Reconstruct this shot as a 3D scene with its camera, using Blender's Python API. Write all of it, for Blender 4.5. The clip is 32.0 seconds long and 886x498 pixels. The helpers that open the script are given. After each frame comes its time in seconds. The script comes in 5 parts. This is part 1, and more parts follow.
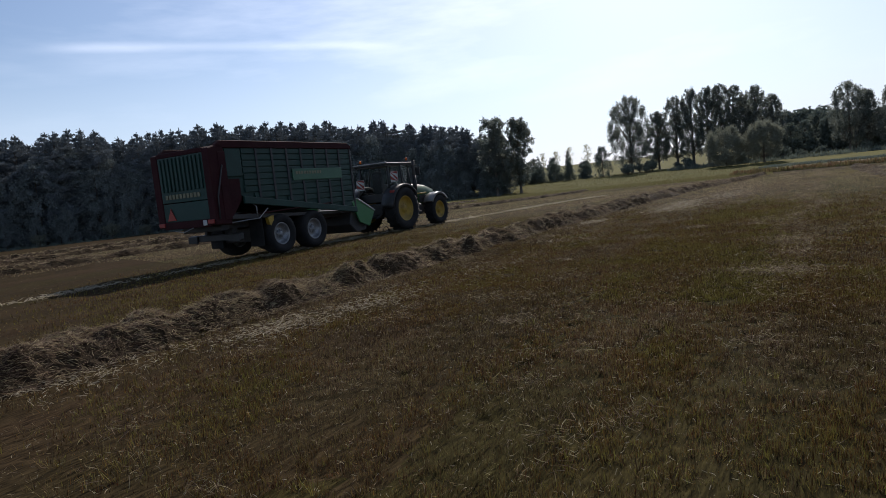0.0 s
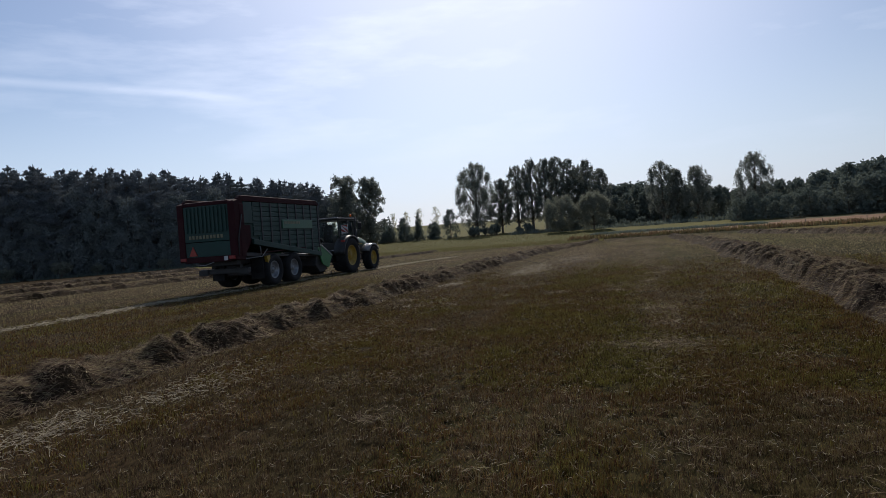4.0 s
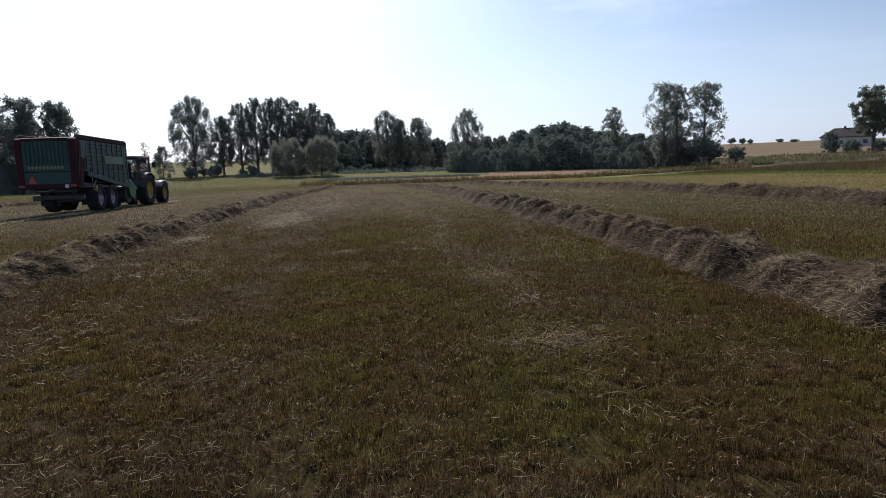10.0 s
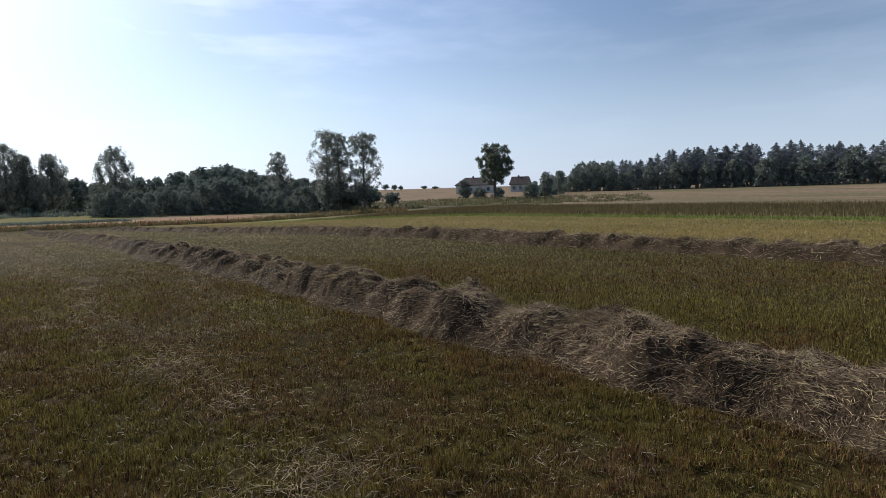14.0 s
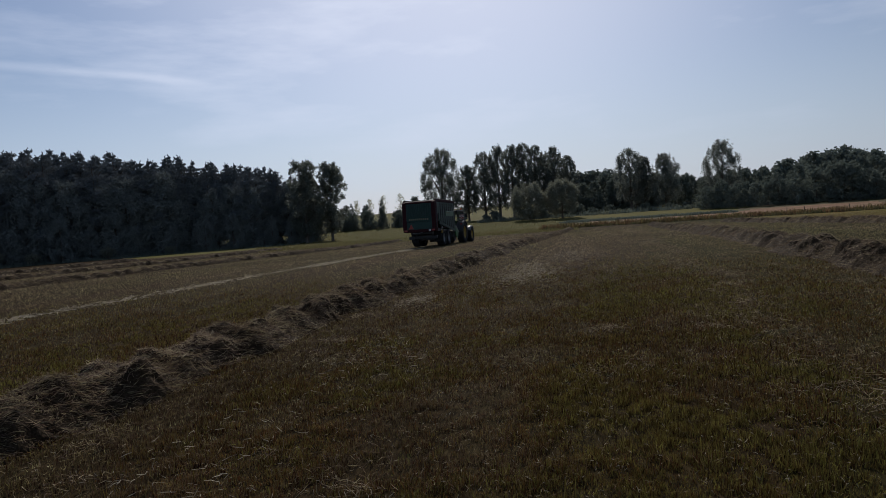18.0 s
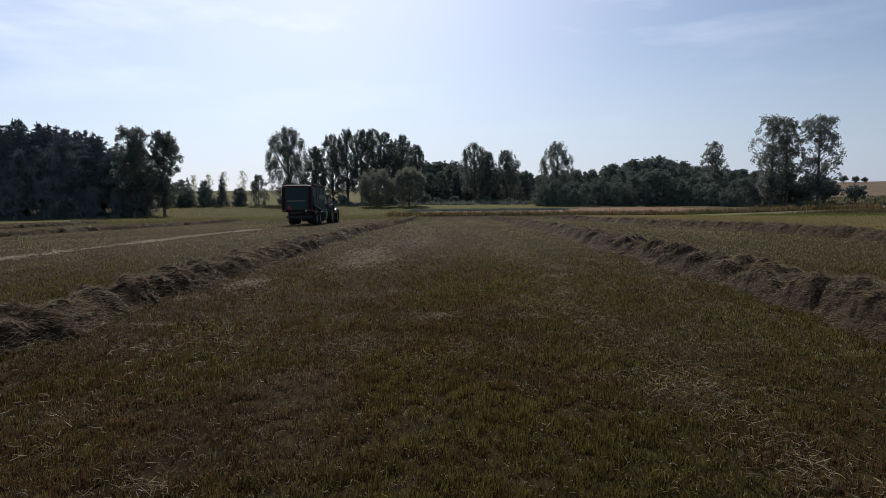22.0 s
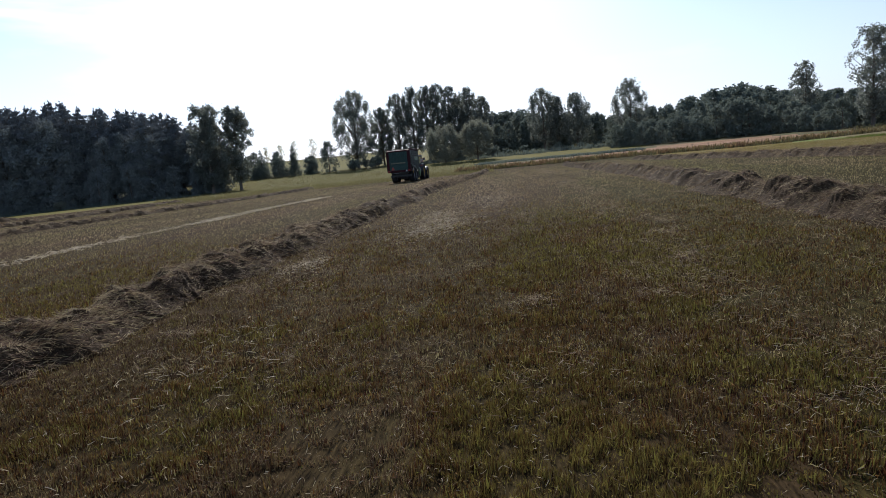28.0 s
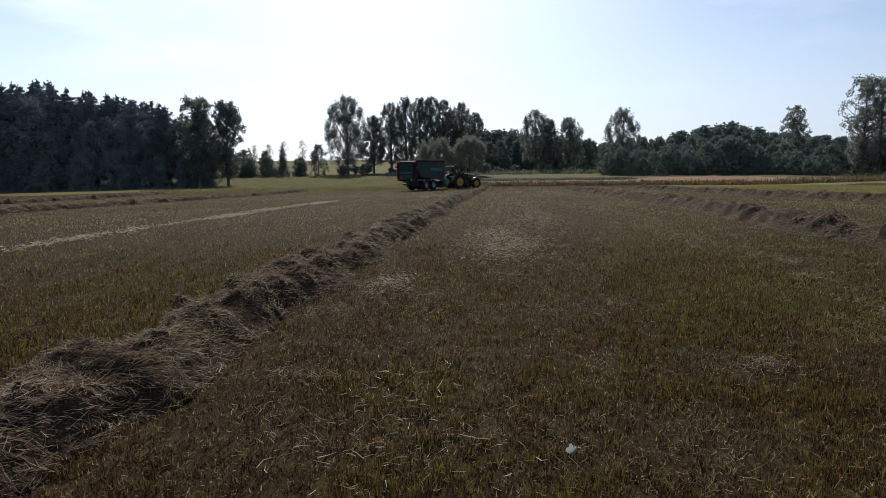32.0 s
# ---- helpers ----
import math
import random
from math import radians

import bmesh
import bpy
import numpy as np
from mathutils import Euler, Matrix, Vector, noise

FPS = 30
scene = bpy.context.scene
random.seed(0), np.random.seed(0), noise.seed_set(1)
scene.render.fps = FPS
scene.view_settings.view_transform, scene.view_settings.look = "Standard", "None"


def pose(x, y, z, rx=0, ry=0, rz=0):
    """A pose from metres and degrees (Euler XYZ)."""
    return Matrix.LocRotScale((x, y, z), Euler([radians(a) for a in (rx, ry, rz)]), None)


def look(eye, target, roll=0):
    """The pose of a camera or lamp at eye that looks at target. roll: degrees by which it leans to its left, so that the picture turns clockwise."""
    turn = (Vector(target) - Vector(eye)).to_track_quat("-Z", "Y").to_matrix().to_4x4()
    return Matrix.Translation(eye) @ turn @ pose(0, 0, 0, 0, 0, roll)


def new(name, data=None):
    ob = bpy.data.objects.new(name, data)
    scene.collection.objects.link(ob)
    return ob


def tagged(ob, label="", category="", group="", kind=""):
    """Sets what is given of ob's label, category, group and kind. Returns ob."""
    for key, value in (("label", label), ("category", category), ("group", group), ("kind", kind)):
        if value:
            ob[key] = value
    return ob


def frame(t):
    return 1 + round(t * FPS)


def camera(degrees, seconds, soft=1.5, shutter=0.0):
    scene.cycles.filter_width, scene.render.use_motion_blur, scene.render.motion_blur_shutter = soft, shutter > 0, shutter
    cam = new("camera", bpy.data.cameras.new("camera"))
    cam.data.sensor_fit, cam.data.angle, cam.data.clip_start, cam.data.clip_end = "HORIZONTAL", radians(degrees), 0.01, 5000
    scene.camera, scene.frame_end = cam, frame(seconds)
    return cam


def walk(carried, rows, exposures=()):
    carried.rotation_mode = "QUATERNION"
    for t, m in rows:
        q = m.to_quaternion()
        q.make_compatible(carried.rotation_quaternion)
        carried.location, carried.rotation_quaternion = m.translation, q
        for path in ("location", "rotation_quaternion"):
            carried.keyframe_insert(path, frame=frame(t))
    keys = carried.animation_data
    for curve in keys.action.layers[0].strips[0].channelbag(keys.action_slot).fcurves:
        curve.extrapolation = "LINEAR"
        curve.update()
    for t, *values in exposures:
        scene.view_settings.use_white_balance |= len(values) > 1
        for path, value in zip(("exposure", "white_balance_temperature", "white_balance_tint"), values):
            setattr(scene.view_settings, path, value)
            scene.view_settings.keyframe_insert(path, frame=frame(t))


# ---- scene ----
# ---------------------------------------------------------------- camera
cam = camera(70.1, 32.0, soft=0.65)

# seconds, x, y, heading to the left of +y, pitch, roll; the eye is 1.6 m above the field
PATH = [
    (0, 0.16, -0.08, 31.80, -5.57, -5.97),
    (0.5, 0.08, 0.05, 30.46, -1.94, -4.20),
    (1, 0.03, 0.32, 29.81, -1.14, -3.87),
    (1.5, 0.04, 0.58, 24.48, -2.41, -4.09),
    (2, -0.01, 0.78, 19.79, -4.77, -1.03),
    (2.5, -0.12, 0.90, 17.27, -3.05, -0.81),
    (3, -0.23, 1.01, 17.26, -3.06, -2.82),
    (3.5, -0.40, 1.13, 17.84, -1.47, -4.16),
    (5.5, -1.43, 1.68, 17.07, -1.72, -3.64),
    (6, -1.83, 1.94, 15.75, -2.67, -4.39),
    (6.5, -1.97, 2.18, 15.54, -2.85, -7.00),
    (7, -2.17, 2.45, 8.53, -3.39, -1.27),
    (7.5, -2.37, 2.71, 4.55, -3.75, -3.81),
    (8, -2.40, 2.99, 9.32, -4.43, -4.65),
    (8.5, -2.39, 3.29, -0.03, -5.91, -3.16),
    (9, -2.37, 3.59, -1.97, -6.70, -1.97),
    (9.5, -2.28, 3.83, -0.34, -8.84, -4.04),
    (10, -2.10, 4.18, -6.70, -7.70, -1.75),
    (10.5, -2.16, 4.49, -11.70, -9.34, -1.64),
    (11, -2.16, 4.82, -15.42, -9.92, -2.99),
    (11.5, -2.10, 5.12, -13.20, -5.34, -1.39),
    (12, -2.10, 5.39, -29.98, -5.91, -1.95),
    (12.5, -2.12, 5.60, -36.42, -7.82, -2.03),
    (13, -1.97, 5.77, -33.34, -6.09, -4.32),
    (13.5, -1.86, 5.91, -35.34, -2.66, -5.98),
    (14, -1.87, 6.16, -36.36, -4.61, -1.49),
    (14.5, -2.04, 6.44, -21.79, -3.75, -4.41),
    (15, -2.15, 6.80, 2.04, -2.67, -3.82),
    (15.5, -2.18, 7.03, 7.59, -0.59, -5.84),
    (17.5, -2.44, 7.52, 10.40, -2.14, -3.44),
    (18, -2.48, 7.56, 14.71, -2.79, -4.05),
    (18.5, -2.47, 7.57, 16.77, -2.73, -5.65),
    (19, -2.45, 7.52, 16.21, -1.40, -4.80),
    (19.5, -2.43, 7.51, 12.58, -0.44, -5.65),
    (20, -2.47, 7.51, 15.13, 0.32, -5.21),
    (20.5, -2.40, 7.36, 9.23, -0.32, -5.01),
    (21, -2.43, 7.37, -2.81, -1.37, -3.31),
    (21.5, -2.49, 7.40, -4.32, -4.23, -2.92),
    (22, -2.35, 7.65, 0.84, -4.65, -0.57),
    (22.5, -2.23, 7.96, -1.10, -3.20, -2.05),
    (23, -2.24, 8.28, -5.19, -4.27, -0.01),
    (23.5, -2.29, 8.55, -2.17, -3.72, -3.08),
    (24, -2.22, 8.85, 5.78, -2.29, -2.64),
    (24.5, -2.22, 8.97, 6.35, -4.49, -3.31),
    (26.5, -2.22, 9.27, 3.81, -5.99, -1.09),
    (27, -2.31, 9.30, -2.74, -6.83, -4.32),
    (27.5, -2.46, 9.37, 1.94, -9.72, -7.80),
    (28, -2.54, 9.52, 7.76, -8.45, -5.58),
    (28.5, -2.63, 9.68, 11.27, -3.11, -5.12),
    (29, -2.75, 9.89, 6.50, -3.23, -4.77),
    (29.5, -2.94, 10.12, 1.32, -2.78, -5.10),
    (30, -3.17, 10.40, 6.01, -1.43, 1.38),
    (30.5, -3.41, 10.65, 10.10, -2.74, -0.57),
    (31, -3.82, 10.72, 9.92, -7.05, -2.09),
    (31.5, -4.17, 10.83, 9.44, -9.75, 0.25),
    (32, -4.59, 10.92, 5.73, -7.34, -0.78),
]


def eye_pose(x, y, yaw, pitch, roll):
    return pose(x, y, 1.6, 90 + pitch, 0, yaw) @ pose(0, 0, 0, 0, 0, roll)


EXPOSURES = [
    (0, -0.05, 6300, 15), (1, -0.40, 6300, 15), (2, -0.50, 6300, 15), (3, -0.20, 6300, 15), (6, -0.62, 6300, 15), (8, -0.50, 6300, 15),
    (9, -0.30, 6300, 15), (10, 0.25, 6250, 15), (11, 0.38, 6250, 15), (12, 0.05, 6250, 14), (13, 0.50, 6350, 14), (14, 0.32, 6300, 14),
    (15, 0.05, 6300, 15), (18, -0.70, 6300, 15), (20, -0.68, 6300, 15), (21, -0.88, 6300, 15), (22, -0.27, 6300, 15), (23, -0.30, 6300, 15),
    (24, -0.20, 6300, 15), (27, -0.03, 6200, 15), (28, 0.37, 6150, 15), (29, -0.35, 6250, 15), (30, -0.45, 6300, 15), (31, -0.43, 6300, 15),
    (32, 0.10, 6300, 15),
]

# ---------------------------------------------------------------- sky and sun
SUN_AZ, SUN_EL = -11.0, 38.0  # degrees from +y to the right, and above the horizon

world = bpy.data.worlds.new("sky")
scene.world = world
world.use_nodes = True
wn, wl = world.node_tree.nodes, world.node_tree.links
sky = wn.new("ShaderNodeTexSky")
sky.sky_type, sky.sun_disc = "NISHITA", False
sky.sun_elevation, sky.sun_rotation = radians(SUN_EL), radians(SUN_AZ)
sky.air_density, sky.dust_density, sky.ozone_density = 1.0, 0.75, 2.2
way = wn.new("ShaderNodeTexCoord")
stretch = wn.new("ShaderNodeMapping")
stretch.inputs["Scale"].default_value = (1.6, 1.1, 7.0)
stretch.inputs["Rotation"].default_value = (0.0, radians(9), radians(20))
wisps = wn.new("ShaderNodeTexNoise")
wisps.inputs["Scale"].default_value, wisps.inputs["Detail"].default_value = 2.3, 7.0
wisps.inputs["Roughness"].default_value = 0.55
ramp = wn.new("ShaderNodeMapRange")
ramp.inputs["From Min"].default_value, ramp.inputs["From Max"].default_value = 0.5, 0.76
ramp.inputs["To Min"].default_value, ramp.inputs["To Max"].default_value = 0.03, 0.32
veil = wn.new("ShaderNodeMix")
veil.data_type = "RGBA"
veil.inputs["B"].default_value = (10.5, 11.4, 12.8, 1)
wl.new(way.outputs["Generated"], stretch.inputs["Vector"])
wl.new(stretch.outputs["Vector"], wisps.inputs["Vector"])
wl.new(wisps.outputs["Fac"], ramp.inputs["Value"])
# a long thin cloud streak over the wood, from one direction of the sky to another
one, two = Vector((-0.8564, 0.4615, 0.2316)), Vector((-0.5538, 0.8032, 0.2195))


def sky_dot(v, a, b, c, d, flat=False):
    dot = wn.new("ShaderNodeVectorMath")
    dot.operation = "DOT_PRODUCT"
    dot.inputs[1].default_value = v
    wl.new(way.outputs["Generated"], dot.inputs[0])
    value = dot.outputs["Value"]
    if flat:
        side = wn.new("ShaderNodeMath")
        side.operation = "ABSOLUTE"
        wl.new(value, side.inputs[0])
        value = side.outputs["Value"]
    span = wn.new("ShaderNodeMapRange")
    span.interpolation_type = "SMOOTHSTEP"
    for key, x in (("From Min", a), ("From Max", b), ("To Min", c), ("To Max", d)):
        span.inputs[key].default_value = x
    wl.new(value, span.inputs["Value"])
    return span.outputs["Result"]


def sky_math(kind, a, b):
    node = wn.new("ShaderNodeMath")
    node.operation = kind
    wl.new(a, node.inputs[0])
    wl.new(b, node.inputs[1])
    return node.outputs["Value"]


thin = sky_dot(one.cross(two).normalized(), 0.0, 0.0095, 0.42, 0.0, True)
along_it = sky_dot((one + two).normalized(), 0.966, 0.984, 0.0, 1.0)
streak = sky_math("MULTIPLY", sky_math("MULTIPLY", thin, along_it), wisps.outputs["Fac"])
# thin high cloud glows round the sun, and a pale haze lies along the horizon
a, e = radians(SUN_AZ), radians(SUN_EL)
to_sun = Vector((math.sin(a) * math.cos(e), math.cos(a) * math.cos(e), math.sin(e)))
glow = sky_dot(to_sun, 0.80, 1.0, 0.0, 0.38)
clouds = sky_math("MULTIPLY", ramp.outputs["Result"], sky_dot(to_sun, 0.6, 0.96, 0.45, 1.9))
wl.new(sky_math("ADD", sky_math("ADD", clouds, streak), glow), veil.inputs["Factor"])
wl.new(sky.outputs["Color"], veil.inputs["A"])
haze = wn.new("ShaderNodeMix")
haze.data_type = "RGBA"
haze.inputs["B"].default_value = (6.8, 8.2, 10.1, 1)
wl.new(sky_dot((0, 0, 1), 0.0, 0.26, 0.7, 0.0), haze.inputs["Factor"])
wl.new(veil.outputs["Result"], haze.inputs["A"])
# hazy air pales the sky sunwards; opposite, unseen, extra glow is added as fill
gain = wn.new("ShaderNodeVectorMath")
gain.operation = "SCALE"
wl.new(haze.outputs["Result"], gain.inputs[0])
pale = Vector((math.sin(radians(-34)) * math.cos(e), math.cos(radians(-34)) * math.cos(e), math.sin(e)))
wl.new(sky_math("ADD", sky_dot(pale, 0.0, 1.05, 0.79, 1.28), sky_dot(to_sun, -1.0, 0.05, 0.8, 0.0)), gain.inputs["Scale"])
wl.new(gain.outputs["Vector"], wn["Background"].inputs["Color"])
wn["Background"].inputs["Strength"].default_value = 0.092

sun = new("sun", bpy.data.lights.new("sun", "SUN"))
sun.data.energy, sun.data.angle, sun.data.color = 5.0, radians(0.6), (1.0, 0.93, 0.80)
a, e = radians(SUN_AZ), radians(SUN_EL)
sun.matrix_world = look((0, 0, 60), (-math.sin(a) * math.cos(e), -math.cos(a) * math.cos(e), 60 - math.sin(e)))
walk(cam, [(t, eye_pose(*r)) for t, *r in PATH], EXPOSURES)


# ---------------------------------------------------------------- materials
def surface(name, one, two, rough=0.8, scale=4.0, grain=60.0, bump=0.25, metal=0.0, spec=0.4, stretch=(1, 1, 1), island=0.0, leaf=0.0, third=None, third_scale=0.3, dust=None, world_space=False, per_object=0.0, contrast=0.28):
    """A two-scale surface: patches from one colour to two, fine grain in value and relief. leaf: share of light let through. dust: colour on upper faces' blotches."""
    m = bpy.data.materials.new(name)
    m.use_nodes = True
    n, l = m.node_tree.nodes, m.node_tree.links
    n.clear()
    out = n.new("ShaderNodeOutputMaterial")
    bsdf = n.new("ShaderNodeBsdfPrincipled")
    bsdf.inputs["Roughness"].default_value, bsdf.inputs["Metallic"].default_value = rough, metal
    bsdf.inputs["Specular IOR Level"].default_value = spec
    if world_space:
        place = n.new("ShaderNodeNewGeometry").outputs["Position"]
    else:
        place = n.new("ShaderNodeTexCoord").outputs["Object"]
    mapping = n.new("ShaderNodeMapping")
    mapping.inputs["Scale"].default_value = stretch
    l.new(place, mapping.inputs["Vector"])

    def noise_of(s, detail):
        t = n.new("ShaderNodeTexNoise")
        t.inputs["Scale"].default_value, t.inputs["Detail"].default_value = s, detail
        l.new(mapping.outputs["Vector"], t.inputs["Vector"])
        return t.outputs["Fac"]

    def ranged(value, a, b, c=0.0, d=1.0):
        r = n.new("ShaderNodeMapRange")
        r.inputs["From Min"].default_value, r.inputs["From Max"].default_value = a, b
        r.inputs["To Min"].default_value, r.inputs["To Max"].default_value = c, d
        l.new(value, r.inputs["Value"])
        return r.outputs["Result"]

    def mixed(fac, a, b, kind="MIX"):
        x = n.new("ShaderNodeMix")
        x.data_type, x.blend_type = "RGBA", kind
        for key, v in (("Factor", fac), ("A", a), ("B", b)):
            if isinstance(v, (tuple, float)):
                x.inputs[key].default_value = (*v, 1) if isinstance(v, tuple) else v
            else:
                l.new(v, x.inputs[key])
        return x.outputs["Result"]

    colour = mixed(ranged(noise_of(scale, 5), 0.36, 0.64), one, two)
    if third:
        colour = mixed(ranged(noise_of(third_scale, 4), 0.40, 0.74), colour, third)
    fine = noise_of(grain, 4)
    value = ranged(fine, 0.25, 0.75, 1 - contrast, 1 + contrast)
    grey = n.new("ShaderNodeCombineColor")
    for k in ("Red", "Green", "Blue"):
        l.new(value, grey.inputs[k])
    colour = mixed(1.0, colour, grey.outputs["Color"], "MULTIPLY")
    if island or per_object:
        src = n.new("ShaderNodeNewGeometry").outputs["Random Per Island"] if island else n.new("ShaderNodeObjectInfo").outputs["Random"]
        k = island or per_object
        hue = n.new("ShaderNodeHueSaturation")
        l.new(ranged(src, 0, 1, 1 - k, 1 + k), hue.inputs["Value"])
        l.new(ranged(src, 0, 1, 0.5 - 0.05 * k, 0.5 + 0.05 * k), hue.inputs["Hue"])
        l.new(colour, hue.inputs["Color"])
        colour = hue.outputs["Color"]
    if dust:
        up = n.new("ShaderNodeSeparateXYZ")
        l.new(n.new("ShaderNodeNewGeometry").outputs["Normal"], up.inputs["Vector"])
        mask = n.new("ShaderNodeMath")
        mask.operation = "MULTIPLY"
        l.new(ranged(up.outputs["Z"], -0.1, 0.9, 0.04, 0.7), mask.inputs[0])
        l.new(ranged(noise_of(scale * 1.7, 6), 0.35, 0.7), mask.inputs[1])
        colour = mixed(mask.outputs["Value"], colour, dust)
    l.new(colour, bsdf.inputs["Base Color"])
    if bump:
        b = n.new("ShaderNodeBump")
        b.inputs["Strength"].default_value = bump
        b.inputs["Distance"].default_value = 0.02
        l.new(fine, b.inputs["Height"])
        l.new(b.outputs["Normal"], bsdf.inputs["Normal"])
    shader = bsdf.outputs["BSDF"]
    if leaf:
        thin = n.new("ShaderNodeBsdfTranslucent")
        l.new(colour, thin.inputs["Color"])
        blend = n.new("ShaderNodeMixShader")
        blend.inputs["Fac"].default_value = leaf
        l.new(shader, blend.inputs[1])
        l.new(thin.outputs["BSDF"], blend.inputs[2])
        shader = blend.outputs["Shader"]
    l.new(shader, out.inputs["Surface"])
    return m


# shade between the grass blades is put into both dark field colours
M_FIELD = surface("shaded_mown_field", (0.025, 0.016, 0.009), (0.040, 0.026, 0.014), 0.95, 0.9, 45, 1.0, spec=0.02, stretch=(1, 0.15, 1), third=(0.028, 0.023, 0.009), third_scale=0.3, world_space=True, contrast=0.9)
M_SIDE = surface("shaded_greener_field", (0.026, 0.022, 0.008), (0.038, 0.029, 0.011), 0.95, 0.9, 45, 1.0, spec=0.02, stretch=(1, 0.15, 1), third=(0.024, 0.022, 0.007), third_scale=0.3, world_space=True, contrast=0.9)
M_CLEARED = surface("cleared_strip", (0.12, 0.087, 0.024), (0.09, 0.068, 0.019), 0.95, 0.3, 6, 0.8, spec=0.03, stretch=(1, 0.3, 1), third=(0.080, 0.072, 0.018), third_scale=0.1, world_space=True, contrast=0.4)
M_MEADOW = surface("meadow_grass", (0.085, 0.083, 0.026), (0.064, 0.064, 0.020), 0.9, 0.12, 3, 0.8, spec=0.03, world_space=True, contrast=0.4)
# far stubble is paler and greyer, with distance haze in its colour
M_FARGRASS = surface("hazed_far_blades", (0.33, 0.26, 0.158), (0.215, 0.168, 0.090), 0.6, 0.7, 5, 0, spec=0.2, island=0.4, leaf=0.4, third=(0.195, 0.180, 0.075), third_scale=0.3, stretch=(1, 0.12, 1), world_space=True)
M_FARYELLOW = surface("yellow_green_blades", (0.25, 0.19, 0.08), (0.18, 0.14, 0.06), 0.6, 0.3, 5, 0, spec=0.2, island=0.4, leaf=0.35, third=(0.17, 0.155, 0.045), third_scale=0.12, stretch=(1, 0.3, 1), world_space=True)
M_YELLOW_MEADOW = surface("yellow_meadow", (0.10, 0.09, 0.026), (0.075, 0.073, 0.022), 0.9, 0.08, 2, 0.5, spec=0.03, world_space=True, contrast=0.4)
M_SWARD = surface("sward_blades", (0.21, 0.19, 0.085), (0.16, 0.15, 0.062), 0.7, 0.3, 5, 0, spec=0.1, island=0.2, leaf=0.3, third=(0.20, 0.16, 0.08), third_scale=0.08, world_space=True)
M_STUBBLE = surface("dry_stubble", (0.235, 0.150, 0.102), (0.17, 0.108, 0.072), 0.95, 0.25, 4, 0.8, spec=0.03, stretch=(0.3, 1, 1), third=(0.12, 0.092, 0.056), third_scale=0.1, world_space=True, contrast=0.6)
M_WEEDY = surface("weedy_ground", (0.07, 0.052, 0.026), (0.045, 0.05, 0.016), 0.95, 0.15, 3, 0.6, spec=0.1, world_space=True)
M_GRAIN = surface("grain_field", (0.155, 0.115, 0.075), (0.115, 0.085, 0.052), 0.95, 0.05, 1.5, 0.5, spec=0.05, world_space=True)
M_RUSSET = surface("russet_grass", (0.105, 0.086, 0.042), (0.072, 0.060, 0.028), 0.9, 0.3, 5, 0.6, spec=0.1, island=0.3, leaf=0.25, third=(0.12, 0.090, 0.045), third_scale=0.12, world_space=True)
M_BEIGE = surface("beige_hay_slope", (0.175, 0.128, 0.088), (0.115, 0.085, 0.056), 0.95, 0.12, 3, 0.8, spec=0.05, stretch=(1, 0.25, 1), third=(0.075, 0.075, 0.036), third_scale=0.04, world_space=True, contrast=0.6)
M_VERGE = surface("green_verge", (0.075, 0.105, 0.016), (0.10, 0.115, 0.020), 0.9, 0.4, 5, 0.6, spec=0.1, world_space=True)
M_GRASS_GREEN = surface("green_blades", (0.104, 0.085, 0.025), (0.133, 0.098, 0.030), 0.7, 0.5, 5, 0, spec=0.03, island=0.9, leaf=0.25, third=(0.112, 0.076, 0.024), third_scale=0.6, stretch=(1, 0.4, 1), world_space=True)
M_GRASS_DRY = surface("dry_blades", (0.168, 0.110, 0.064), (0.080, 0.049, 0.027), 0.7, 0.7, 5, 0, spec=0.05, island=0.9, leaf=0.2, third=(0.096, 0.067, 0.027), third_scale=0.6, stretch=(1, 0.35, 1), world_space=True)
M_RUSTY = surface("russet_blades", (0.15, 0.070, 0.028), (0.10, 0.047, 0.018), 0.7, 0.9, 5, 0, spec=0.05, island=0.9, leaf=0.2, world_space=True)
M_FRESH = surface("fresh_blades", (0.12, 0.16, 0.035), (0.16, 0.17, 0.045), 0.7, 0.6, 5, 0, spec=0.08, island=0.5, leaf=0.2, world_space=True)
# hay base darkened to read as shadow under the loose strands
M_SHADED_HAY = surface("hay", (0.050, 0.035, 0.021), (0.026, 0.018, 0.011), 0.85, 2.0, 45, 1.0, spec=0.05, third=(0.042, 0.031, 0.018), third_scale=0.7, world_space=True, contrast=0.7)
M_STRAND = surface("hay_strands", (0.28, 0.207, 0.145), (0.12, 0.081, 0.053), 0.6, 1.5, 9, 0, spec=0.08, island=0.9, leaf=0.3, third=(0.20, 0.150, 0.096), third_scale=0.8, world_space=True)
M_PALE = surface("pale_straw", (0.42, 0.365, 0.27), (0.30, 0.255, 0.18), 0.6, 2.0, 9, 0, spec=0.25, island=0.3, leaf=0.35, world_space=True)
M_BARK = surface("bark", (0.075, 0.06, 0.045), (0.13, 0.11, 0.09), 0.95, 1.5, 12, 0.8, stretch=(1, 1, 0.25))
M_BIRCH = surface("birch_bark", (0.5, 0.48, 0.44), (0.25, 0.23, 0.2), 0.8, 1.5, 9, 0.4)
# poplar leaves carry the greying of distant haze in their colour
M_POPLAR = surface("hazed_poplar_leaves", (0.14, 0.158, 0.138), (0.19, 0.208, 0.18), 0.6, 0.3, 4, 0, spec=0.1, island=0.3, leaf=0.5)
M_WILLOW = surface("willow_leaves", (0.18, 0.19, 0.15), (0.215, 0.225, 0.175), 0.7, 0.4, 4, 0, spec=0.05, island=0.12, leaf=0.4)
